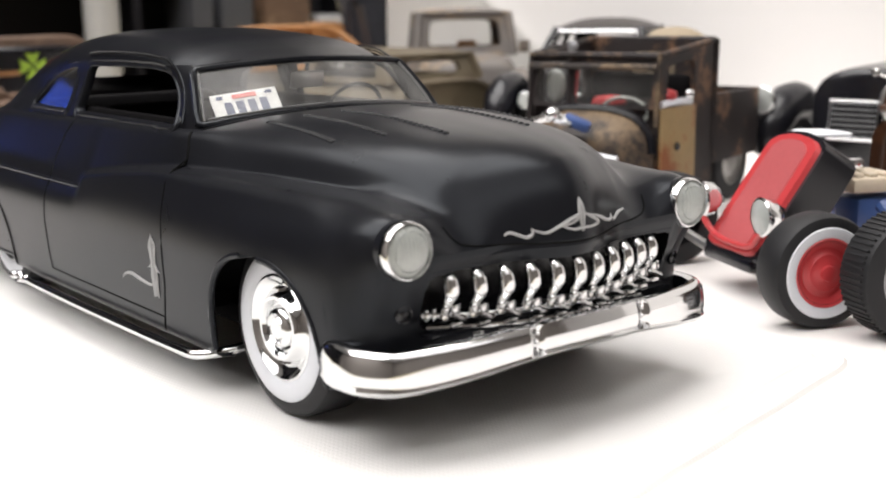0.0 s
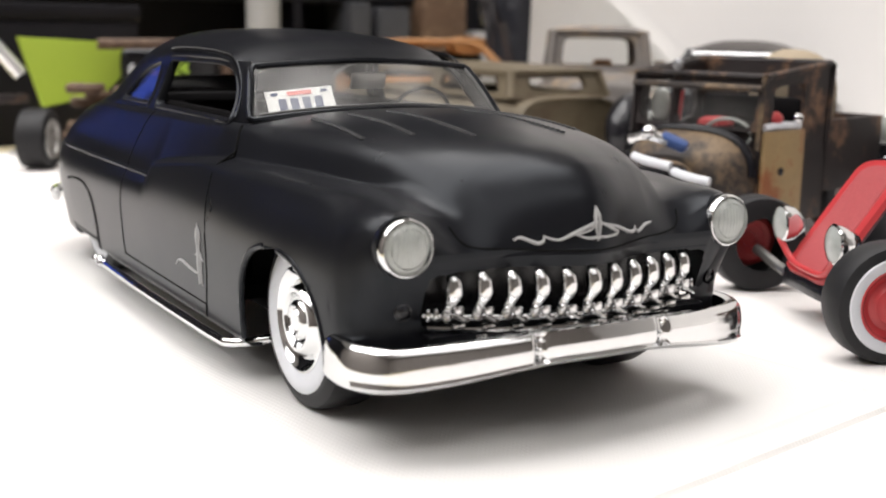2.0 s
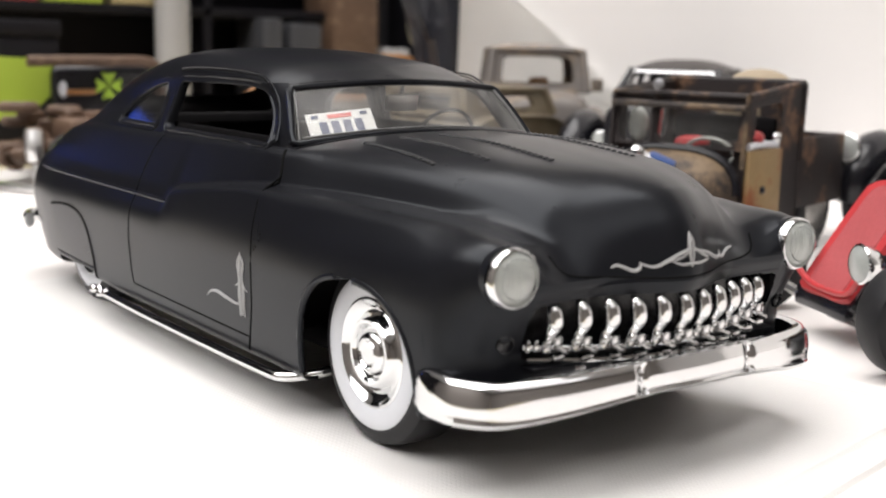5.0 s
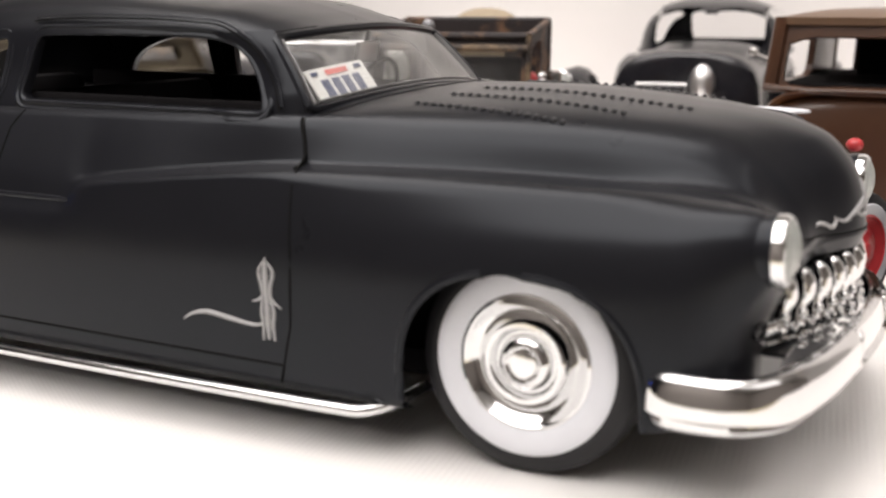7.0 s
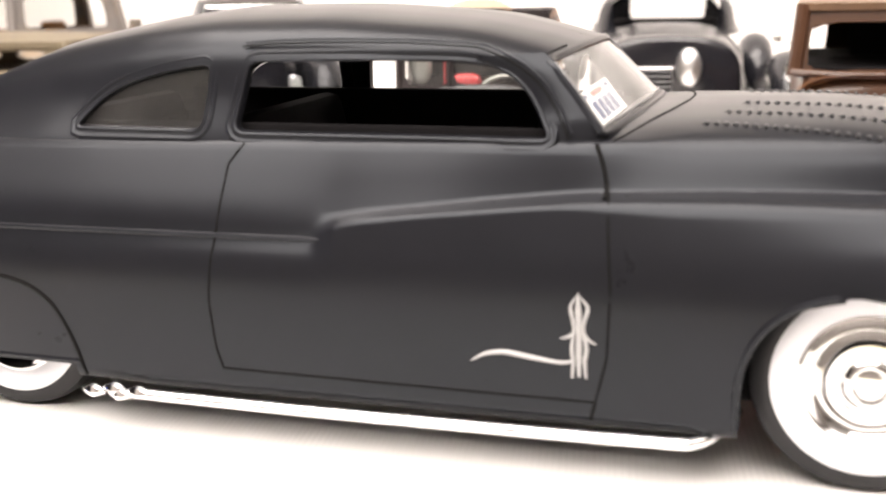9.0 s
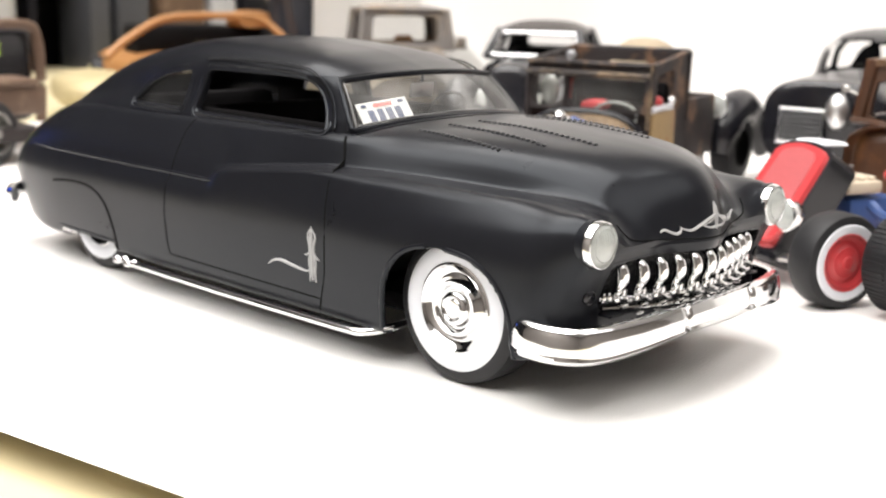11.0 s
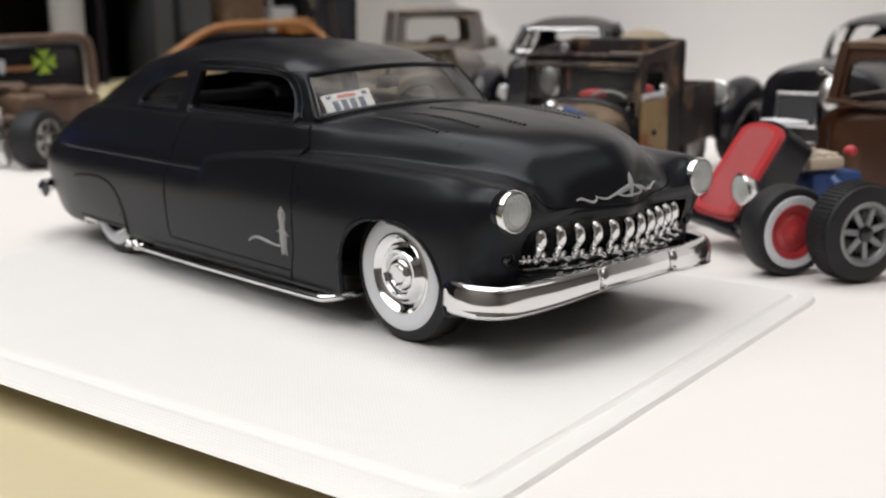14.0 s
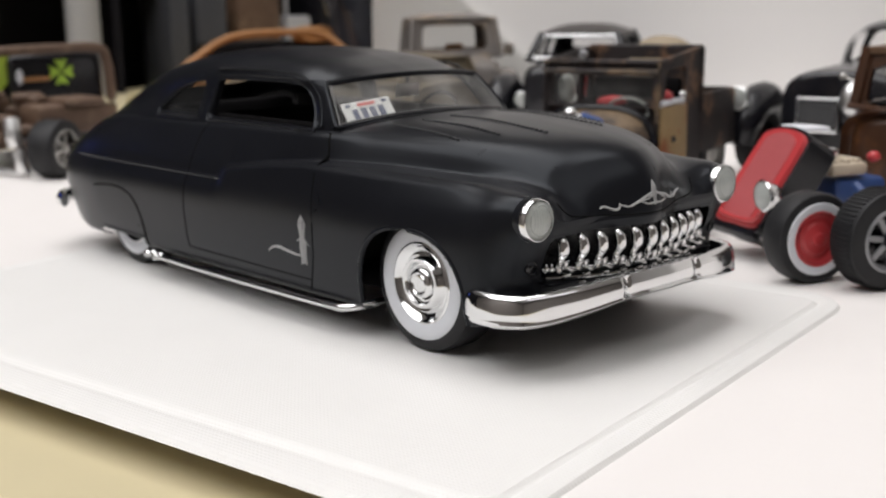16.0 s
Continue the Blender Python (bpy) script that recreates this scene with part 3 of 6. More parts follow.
ROOF_Z = curve((-0.88, 1.315), (-1.0, 1.345), (-1.11, 1.375), (-1.32, 1.42), (-1.53, 1.44), (-1.9, 1.46), (-2.2, 1.458), (-2.44, 1.44), (-2.68, 1.40), (-2.94, 1.345), (-3.2, 1.26), (-3.5, 1.12), (-3.8, 0.94), (-4.0, 0.78))
ROOF_W = curve((-0.88, 0.555), (-1.3, 0.595), (-2.0, 0.60), (-2.5, 0.575), (-3.0, 0.52), (-3.5, 0.47), (-4.0, 0.42))
BELT_Y = curve((-0.88, 0.69), (-1.2, 0.70), (-2.4, 0.70), (-2.8, 0.695), (-3.0, 0.685), (-3.5, 0.648), (-4.0, 0.56))
BELT_Z = curve((-0.88, 1.03), (-2.8, 1.01), (-3.0, 1.0), (-3.5, 0.955), (-3.8, 0.862), (-4.0, 0.735))


def roof_points():
    rows = []
    for x in np.linspace(-0.955, -4.0, 230):
        zr, w, yb, zb = float(ROOF_Z(x)), float(ROOF_W(x)), float(BELT_Y(x)), float(BELT_Z(x))
        h = zr - zb
        ctrl = [(0, zr), (0.5 * w, zr - 0.03 * h), (0.82 * w, zr - 0.12 * h), (w, zr - 0.32 * h), (w * 0.55 + yb * 0.45, zb + 0.33 * h), (yb, zb), (yb + 0.005, zb - 0.05)]
        sec = spline(ctrl, 12)
        lead = 0.085 * smooth01((x + 1.35) / 0.4) * (sec[:, 0] / 0.56) ** 2
        rows.append(np.column_stack([x - np.minimum(lead, 0.12), sec]))
    return np.array(rows)


def roof_shell():
    p = roof_points()
    c = quad_centres(p)
    x, y, z = c[..., 0], c[..., 1], c[..., 2]
    side = (y > 0.5) & (z < 1.34)
    keep = ~(side & (inside(x, z, WINDOW_DOOR) | inside(x, z, WINDOW_REAR)))
    keep &= ~((x > -1.0) & (z < 1.25))
    keep &= ~((np.abs((x + 3.17) / 0.28) ** 4 + np.abs(y / 0.435) ** 4) < 1)
    return mirror(grid(bmesh.new(), p, keep))


def roof_y(x, z):
    """The half width of the cabin at a place on its side."""
    zr, w, yb, zb = float(ROOF_Z(x)), float(ROOF_W(x)), float(BELT_Y(x)), float(BELT_Z(x))
    h = zr - zb
    sec = spline([(w, zr - 0.32 * h), (w * 0.55 + yb * 0.45, zb + 0.33 * h), (yb, zb), (yb + 0.005, zb - 0.05)], 12)
    return float(np.interp(z, sec[::-1, 1], sec[::-1, 0]))


from mathutils.bvhtree import BVHTree

car = thing("custom_coupe", "flat black chopped 1950s custom coupe model with chrome toothed grille", "model car")
shell_bm = body_shell()
SHELL = BVHTree.FromBMesh(shell_bm)
face_bm = front_face()
roof_bm = roof_shell()
body = part("body", shell_bm, FLAT_BLACK, car, "flat black painted body shell")
part("front_panel", face_bm, FLAT_BLACK, car)
roof = part("roof", roof_bm, FLAT_BLACK, car)


def on_side(x, z, sign=-1, off=0.002):
    """A place on the body's side."""
    hit = SHELL.ray_cast(Vector((x, sign * 2, z)), Vector((0, -sign, 0)))
    y = hit[0].y if hit[0] else sign * 0.86
    return (x, y + sign * off, z)


def on_nose(y, z, off=0.003):
    hit = SHELL.ray_cast(Vector((3, y, z)), Vector((-1, 0, 0)))
    n = hit[1] if hit[0] else Vector((1, 0, 0))
    q = hit[0] if hit[0] else Vector((0.84, y, z))
    if n.x < 0:
        n = -n
    return tuple(q + n * off)


def on_top(x, y, off=0.003):
    hit = SHELL.ray_cast(Vector((x, y, 3)), Vector((0, 0, -1)))
    q = hit[0] if hit[0] else Vector((x, y, 1.0))
    return (q.x, q.y, q.z + off)


def seam(points, width=0.010, name="panel_gap", material=None, parent=None):
    """A narrow gap or painted line lying on a surface."""
    return part(name, tube(bmesh.new(), points, width / 2, 6), material or SEAM, parent or body)


for sgn in (-1, 1):
    door = [(-2.04, 1.015), (-2.085, 0.95), (-2.10, 0.72), (-2.12, 0.5), (-2.105, 0.33), (-2.085, 0.262), (-0.80, 0.255), (-0.765, 0.40), (-0.755, 0.62), (-0.775, 0.88), (-0.83, 1.03)]
    dense = []
    for a, b in zip(door, door[1:]):
        n = max(3, int(math.hypot(b[0] - a[0], b[1] - a[1]) / 0.04))
        dense += [(a[0] + (b[0] - a[0]) * i / n, a[1] + (b[1] - a[1]) * i / n) for i in range(n)]
    seam([on_side(x, z, sgn, -0.001) for x, z in dense], 0.009)
    seam([on_side(x, z, sgn, -0.001) for x, z in spline([(-0.80, 0.255), (-0.815, 0.195)], 6)], 0.012)
    seam([on_side(x, z, sgn, -0.002) for x, z in spline([(-0.79, 0.885), (-0.80, 0.94), (-0.82, 1.0), (-0.835, 1.035)], 6)], 0.017)
    skirt = spline([(-2.64, 0.19), (-2.66, 0.27), (-2.70, 0.37), (-2.76, 0.46), (-2.86, 0.52), (-3.0, 0.545), (-3.2, 0.54), (-3.36, 0.52)], 8)
    seam([on_side(x, z, sgn, -0.001) for x, z in skirt], 0.016)
    part("spear", tube(bmesh.new(), [on_side(x, 0.722 + 0.004 * (x + 1.7), sgn, -0.004) for x in np.linspace(-3.75, -1.72, 60)], np.interp(np.linspace(0, 1, 60), [0, 0.12, 0.97, 1], [0.004, 0.0100, 0.0115, 0.006]), 8), FLAT_BLACK, body)
    lip = [(0.008 + 0.372 * math.copysign(abs(math.cos(a)) ** (2 / 2.4), math.cos(a)), 0.27 + 0.362 * math.sin(a) ** (2 / 2.4)) for a in np.linspace(0, math.pi, 40)]
    lip = [(lip[0][0], 0.21)] + lip + [(lip[-1][0], 0.19)]
    part("arch_lip", tube(bmesh.new(), [on_side(x + 0.012 * np.sign(x), z + 0.012, sgn, -0.006) for x, z in lip], 0.014, 8), FLAT_BLACK, body)
    part("skirt_lip", tube(bmesh.new(), [on_side(x, 0.238, sgn, -0.008) for x in np.linspace(-3.34, -2.66, 20)], 0.013, 8), FLAT_BLACK, body)
    for name, outline in (("door_window_frame", WINDOW_DOOR), ("rear_window_frame", WINDOW_REAR)):
        ring = outline
        t = np.roll(ring, -1, 0) - np.roll(ring, 1, 0)
        out = np.column_stack([t[:, 1], -t[:, 0]]) / np.linalg.norm(t, axis=1)[:, None]
        if ((out * (ring - ring.mean(0))).sum(1)).mean() < 0:
            out = -out
        profile = [(-0.006, -0.040), (-0.006, 0.000), (-0.002, 0.005), (0.004, 0.006), (0.009, 0.002), (0.013, -0.001), (0.018, 0.000), (0.022, 0.005), (0.027, 0.006), (0.033, 0.004), (0.038, -0.006)]
        rows = [[(q[0] + o[0] * d, sgn * (roof_y(q[0] + o[0] * d, q[1] + o[1] * d) + h + 0.014 * float(smooth01((q[0] + 1.22) / 0.12))), q[1] + o[1] * d) for d, h in profile] for q, o in zip(ring, out)]
        part(name, grid(bmesh.new(), np.array(rows), closed_u=True), FLAT_BLACK, roof, angle=60)
    # windscreen pillar: a broad curved panel between the door window and the glass
    rear_edge = spline([(-0.975, 0.96), (-0.985, 1.03), (-1.0, 1.08), (-1.035, 1.14), (-1.09, 1.21), (-1.17, 1.265), (-1.25, 1.30)], 4)
    glass_edge = spline([(-0.79, 0.672, 0.96), (-0.82, 0.668, 1.03), (-0.853, 0.652, 1.085), (-0.890, 0.632, 1.145), (-0.932, 0.608, 1.205), (-0.978, 0.585, 1.262), (-1.03, 0.56, 1.305)], 4)
    rows = []
    for i, ((rx, rz), (gx, gy, gz)) in enumerate(zip(rear_edge, glass_edge)):
        sink = 0.035 * (1 - i / 9) if i < 9 else 0.0
        ry, gy = roof_y(rx, rz) - 0.002 - sink, gy - sink
        rows.append([(rx + (gx - rx) * u, sgn * (ry + (gy - ry) * u + 0.008 * math.sin(math.pi * u)), rz + (gz - rz) * u) for u in np.linspace(0, 1, 8)])
    pbm = grid(bmesh.new(), np.array(rows))
    bmesh.ops.solidify(pbm, geom=list(pbm.faces), thickness=0.012)
    part("pillar", pbm, FLAT_BLACK, roof)
    # the door's shut line runs up the pillar and over the window
    over = []
    for i, ((rx, rz), (gx, gy, gz)) in list(enumerate(zip(rear_edge, glass_edge)))[6:22]:
        ry = roof_y(rx, rz)
        over.append((rx + (gx - rx) * 0.40, sgn * (ry + (gy - ry) * 0.40 + 0.019), rz + (gz - rz) * 0.40))
    for x, z in ((-1.22, 1.325), (-1.32, 1.337), (-1.5, 1.346), (-1.75, 1.348), (-1.95, 1.344), (-2.08, 1.335)):
        over.append((x, sgn * (roof_y(x, z) + 0.001), z))
    over = spline(over, 3)
    seam(over, 0.007, "shut_line", SEAM, roof)
    part("drip_rail", tube(bmesh.new(), [(x + 0.012, y, z + 0.012) for x, y, z in over], 0.005, 6), FLAT_BLACK, roof)
    bm = bmesh.new()
    quarter = WINDOW_REAR
    bm.faces.new([bm.verts.new((x, sgn * (roof_y(x, z) - 0.012), z)) for x, z in quarter])
    g = bmesh.ops.extrude_face_region(bm, geom=list(bm.faces))
    bmesh.ops.translate(bm, vec=(0, -sgn * 0.008, 0), verts=[v for v in g["geom"] if isinstance(v, bmesh.types.BMVert)])
    pane = part("quarter_glass", bm, QUARTER_GLASS, roof)
    pane.visible_shadow = False

# hood shut line and the gap round it
edge = [(y, z) for y, z in spline([(-0.515, 0.80), (-0.49, 0.755), (-0.43, 0.73), (-0.2, 0.716), (0, 0.712), (0.2, 0.716), (0.43, 0.73), (0.49, 0.755), (0.515, 0.80)], 8)]
seam([on_nose(y, z, 0.0) for y, z in edge], 0.008)
seam([on_top(x, y, 0.0) for x, y in spline([(-0.79, -0.665), (-0.735, -0.56), (-0.66, -0.35), (-0.615, -0.15), (-0.605, 0), (-0.615, 0.15), (-0.66, 0.35), (-0.735, 0.56), (-0.79, 0.665)], 8)], 0.008)


# ---- windscreen, plate, interior ----
def screen(y, t, off=0.0):
    """A place on the windscreen: y across, t from its foot (0) to its head (1)."""
    u = y / 0.66
    foot = Vector((-0.735 - 0.09 * u * u, y, 1.105 - 0.05 * u * u))
    w = y * 0.575 / 0.66
    head = Vector((-0.965 - 0.055 * u * u, w, 1.318 - 0.032 * u * u))
    q = foot.lerp(head, t)
    return (q.x + off, q.y, q.z + off * 0.6 + 0.012 * math.sin(math.pi * t))


bm = grid(bmesh.new(), np.array([[screen(y, t) for t in np.linspace(0, 1, 8)] for y in np.linspace(-0.66, 0.66, 30)]))
ws = part("windscreen", bm, SCREEN_GLASS, car, "clear curved windscreen glass")
ws.visible_shadow = False
rim = [screen(y, 0) for y in np.linspace(-0.64, 0.64, 30)] + [screen(0.66, t) for t in np.linspace(0.05, 0.95, 8)] + [screen(y, 1) for y in np.linspace(0.64, -0.64, 30)] + [screen(-0.66, t) for t in np.linspace(0.95, 0.05, 8)]
part("windscreen_frame", tube(bmesh.new(), rim, 0.017, 8, closed=True), FLAT_BLACK, ws)
for sgn in (-1, 1):
    part("glass_edge", tube(bmesh.new(), [screen(sgn * 0.634, t, 0.004) for t in np.linspace(0.06, 0.94, 10)], 0.007, 8, flat=0.5), GLASS_EDGE, ws, "edge of the clear glazing, coloured pale where it catches light")
part("glass_edge", tube(bmesh.new(), [screen(y, 0.075, 0.004) for y in np.linspace(-0.62, 0.62, 30)], 0.006, 8, flat=0.5), GLASS_EDGE, ws, "edge of the clear glazing, coloured pale where it catches light")
# rail coloured gap black to draw the shadow line under the roof edge
part("header_rail", tube(bmesh.new(), [(screen(y, 1)[0] - 0.022, screen(y, 1)[1], screen(y, 1)[2] + 0.002) for y in np.linspace(-0.63, 0.63, 30)], 0.016, 8), SEAM, roof)

bm = bmesh.new()
box(bm, (-1.95, 0, 0.30), (2.4, 1.5, 0.06))
box(bm, (-3.05, 0, 0.66), (0.06, 1.3, 0.6))
box(bm, (-3.3, 0, 0.94), (0.7, 1.1, 0.03))
part("cabin_floor", bm, INTERIOR, car)
for sgn in (-1, 1):
    part("door_card", box(bmesh.new(), (-1.95, sgn * 0.615, 0.70), (2.0, 0.03, 0.75), 0.012), INTERIOR, car)
bm = bmesh.new()
box(bm, (-0.92, 0, 0.92), (0.22, 1.36, 0.26), 0.05)
part("dashboard", bm, INTERIOR, car)
for x in (-1.95, -2.75):
    bm = bmesh.new()
    box(bm, (x, 0, 0.55), (0.5, 1.25, 0.22), 0.06)
    box(bm, (x - 0.28, 0, 0.80), (0.16, 1.25, 0.52), 0.06, (0, -12, 0))
    part("bench_seat", bm, INTERIOR, car)
wheel_rim = [(-1.22 + 0.06 * math.sin(a), 0.42 + 0.18 * math.cos(a), 1.01 + 0.165 * math.sin(a)) for a in np.linspace(0, 2 * math.pi, 32, endpoint=False)]
bm = tube(bmesh.new(), wheel_rim, 0.010, 8, closed=True)
tube(bm, [(-1.22, 0.25, 1.01), (-1.22, 0.59, 1.01)], 0.008, 6)
tube(bm, [(-1.22, 0.42, 1.01), (-0.95, 0.42, 0.93)], 0.016, 6)
part("steering_wheel", bm, INTERIOR, car)
bm = box(bmesh.new(), (-1.01, 0.02, 1.222), (0.020, 0.20, 0.080), 0.009, (0, 10, 8), seg=3)
mirror_ob = part("rear_view_mirror", bm, SATIN_METAL, car, "grey rear view mirror under the roof edge")
part("mirror_stalk", tube(bmesh.new(), [(-1.02, 0.02, 1.24), (-1.005, 0.02, 1.29), (-1.0, 0.02, 1.335)], 0.010, 8), INTERIOR, mirror_ob)


def dash_plate():
    """The small plate leaning inside the windscreen."""
    o, ex, ey = Vector((-0.848, -0.555, 1.074)), Vector((0.036, 0.315, 0.030)), Vector((-0.080, 0.006, 0.100))
    n = ex.cross(ey).normalized()

    def rect(bm, u0, v0, u1, v1, lift, thick=0.004):
        base = [o + ex * u + ey * v + n * lift for u, v in ((u0, v0), (u1, v0), (u1, v1), (u0, v1))]
        lo, hi = [bm.verts.new(q) for q in base], [bm.verts.new(q + n * thick) for q in base]
        bm.faces.new(hi)
        bm.faces.new(lo[::-1])
        for i in range(4):
            bm.faces.new([lo[i], lo[(i + 1) % 4], hi[(i + 1) % 4], hi[i]])
        return bm
    plate = part("dash_plate", rect(bmesh.new(), 0, 0, 1, 1, 0), PLATE_WHITE, car, "small white plate with dark blue and red bars")
    part("red_bar", rect(bmesh.new(), 0.32, 0.74, 0.68, 0.90, 0.004), PLATE_RED, plate)
    for u in (0.08, 0.82):
        part("corner_tag", rect(bmesh.new(), u, 0.78, u + 0.10, 0.90, 0.004), NAVY, plate)
    for i in range(4):
        u = 0.17 + i * 0.178
        part("blue_bar", rect(bmesh.new(), u, 0.10, u + 0.115, 0.62, 0.004), NAVY, plate)


dash_plate()


# ---- chrome: grille, bumper, pipes ----
grille = part("grille_cavity", box(bmesh.new(), (0.56, 0, 0.545), (0.04, 1.26, 0.26)), NEAR_BLACK, car)
bm = bmesh.new()
box(bm, (0.64, 0, 0.665), (0.18, 1.24, 0.01))
box(bm, (0.64, 0, 0.43), (0.18, 1.24, 0.01))
part("grille_duct", bm, FLAT_BLACK, car)


def tooth_x(y):
    return 0.805 - 0.115 * (abs(y) / 0.53) ** 1.5


bar = [(tooth_x(y) - 0.006, y, 0.474 + 0.02 * (abs(y) / 0.6) ** 2) for y in np.linspace(-0.615, 0.615, 41)]
grille_bar = part("grille_bar", tube(bmesh.new(), bar, 0.012, 10), CHROME, car, "chrome lower grille bar")
bar2 = [(tooth_x(y) - 0.002, y, 0.432 + 0.02 * (abs(y) / 0.6) ** 2) for y in np.linspace(-0.60, 0.60, 41)]
part("grille_bar", tube(bmesh.new(), bar2, 0.010, 8), CHROME, car)
for i in range(11):
    y = (i - 5) * 0.104
    x = tooth_x(y)
    path = spline([(x - 0.014, y - 0.006, 0.648), (x + 0.002, y - 0.002, 0.632), (x + 0.014, y + 0.004, 0.602), (x + 0.013, y + 0.004, 0.568), (x + 0.002, y - 0.004, 0.538), (x - 0.004, y - 0.014, 0.514), (x + 0.000, y - 0.019, 0.492), (x + 0.010, y - 0.020, 0.476)], 5)
    rad = np.interp(np.linspace(0, 1, len(path)), [0, 0.1, 0.24, 0.40, 0.56, 0.72, 0.88, 1], [0.007, 0.020, 0.029, 0.030, 0.021, 0.017, 0.020, 0.012])
    part("grille_tooth", tube(bmesh.new(), path, rad, 14, flat=0.9), CHROME, car)
    rise = 0.02 * (abs(y) / 0.6) ** 2
    part("grille_foot", ball(bmesh.new(), (x + 0.012, y - 0.022, 0.508 + rise), (0.016, 0.014, 0.016), 10), CHROME, grille_bar)
    part("grille_block", box(bmesh.new(), (x + 0.002, y + 0.024, 0.492 + rise), (0.034, 0.042, 0.046), 0.008, (0, 0, 8)), CHROME, grille_bar)
    part("grille_fin", tube(bmesh.new(), [(x + 0.022, y - 0.012, 0.484 + rise), (x + 0.030, y + 0.012, 0.478 + rise), (x + 0.024, y + 0.030, 0.466 + rise), (x + 0.030, y + 0.052, 0.462 + rise)], 0.0095, 8), CHROME, grille_bar)
    part("grille_block", box(bmesh.new(), (x + 0.010, y + 0.020, 0.440 + rise), (0.034, 0.048, 0.024), 0.006), CHROME, grille_bar)
    part("grille_dash", box(bmesh.new(), (x + 0.014, y - 0.012, 0.412 + rise), (0.026, 0.044, 0.014), 0.005), CHROME, grille_bar)
for sy in (-1, 1):
    for dy in (0.545, 0.575, 0.602):
        part("grille_stud", ball(bmesh.new(), (tooth_x(dy) + 0.006, sy * dy, 0.500), (0.014, 0.010, 0.026), 10), CHROME, grille_bar)

# front bumper, wrapped round both corners
half = [(0.40, -0.845), (0.52, -0.86), (0.635, -0.845), (0.735, -0.77), (0.80, -0.60), (0.84, -0.42), (0.868, -0.2)]
plan = spline(half + [(0.876, 0)] + [(x, -y) for x, y in half[::-1]], 30)
plan_t = np.gradient(plan, axis=0)
plan_n = np.column_stack([plan_t[:, 1], -plan_t[:, 0]])
plan_n /= np.linalg.norm(plan_n, axis=1)[:, None]
lift = 0.337 + 0.055 * smooth01(1.15 - np.abs(plan[:, 1]) / 0.8)
tall = 0.92 - 0.24 * smooth01(1.15 - np.abs(plan[:, 1]) / 0.8)


def bumper_section(scale, high=1.0, dent=0.0):
    """Half-round bar over a small lip; dent: how far the face is set back, above the lip."""
    prof = [(-0.028, 0.080), (-0.004, 0.088), (0.016, 0.083), (0.030, 0.064), (0.037, 0.036), (0.041, 0.004), (0.042, -0.030), (0.038, -0.052), (0.043, -0.066), (0.034, -0.084), (0.014, -0.093), (-0.004, -0.094), (-0.028, -0.085), (-0.032, 0.0)]
    return [((a - dent if a > 0.02 and b > -0.06 else a) * scale, b * scale * high) for a, b in prof]


rows = []
for i, (q, n, z) in enumerate(zip(plan, plan_n, lift)):
    end = min(i, len(plan) - 1 - i) / 19
    k = 0.40 + 0.60 * math.sqrt(max(0.0, 1 - (1 - min(1.0, end)) ** 2))
    gap = abs(abs(q[1]) - 0.272)
    dent = 0.026 if gap < 0.012 else 0.026 - (0.026 if abs(q[1]) > 0.272 else 0.016) * smooth01((gap - 0.012) / 0.016)
    rows.append([(q[0] + n[0] * a, q[1] + n[1] * a, z + b) for a, b in bumper_section(k, tall[i], dent)])
bm = grid(bmesh.new(), np.array(rows), closed_v=True)
bm.verts.ensure_lookup_table()
m = len(bumper_section(1))
bm.faces.new([bm.verts[j] for j in range(m)])
bm.faces.new([bm.verts[len(bm.verts) - m + j] for j in range(m)])
bumper = part("front_bumper", bm, CHROME, car, "wrap-round chrome front bumper with a plain centre plate", angle=50)
for sgn in (-1, 1):
    for dz in (0.028, -0.006, -0.034):
        part("guard_bolt", ball(bmesh.new(), (0.884, sgn * 0.272, 0.392 + dz), (0.010, 0.008, 0.009), 10), CHROME, bumper)
    part("bumper_bolt", ball(bmesh.new(), (0.775, sgn * 0.735, 0.282), (0.02, 0.02, 0.014), 10), CHROME, bumper)

# rear bumper
plan_r = spline([(-4.0, -0.80), (-4.12, -0.775), (-4.24, -0.66), (-4.31, -0.4), (-4.33, 0), (-4.31, 0.4), (-4.24, 0.66), (-4.12, 0.775), (-4.0, 0.80)], 6)
part("rear_bumper", tube(bmesh.new(), [(x, y, 0.33) for x, y in plan_r], 0.05, 10, flat=0.6), CHROME, car)

# side pipes with beaded tips
for sgn in (-1, 1):
    path = spline([(-2.38, 0.906, 0.150), (-1.8, 0.915, 0.150), (-1.1, 0.915, 0.152), (-0.6, 0.91, 0.155), (-0.49, 0.89, 0.157), (-0.42, 0.80, 0.17), (-0.38, 0.68, 0.19)], 8)
    pipe = part("side_pipe", tube(bmesh.new(), [(x, sgn * y, z) for x, y, z in path], 0.021, 12), CHROME, car, "polished chrome side pipe along the sill")
    for bx, bz in ((-2.405, 0.154), (-2.48, 0.142), (-2.50, 0.160), (-2.585, 0.148)):
        part("pipe_tip", lathe(bmesh.new(), [(0, -0.05), (0.010, -0.04), (0.025, -0.005), (0.025, 0.005), (0.010, 0.04), (0, 0.05)], axis_to((bx, sgn * 0.907, bz), (-1, 0, 0.08)), 8), CHROME, pipe)


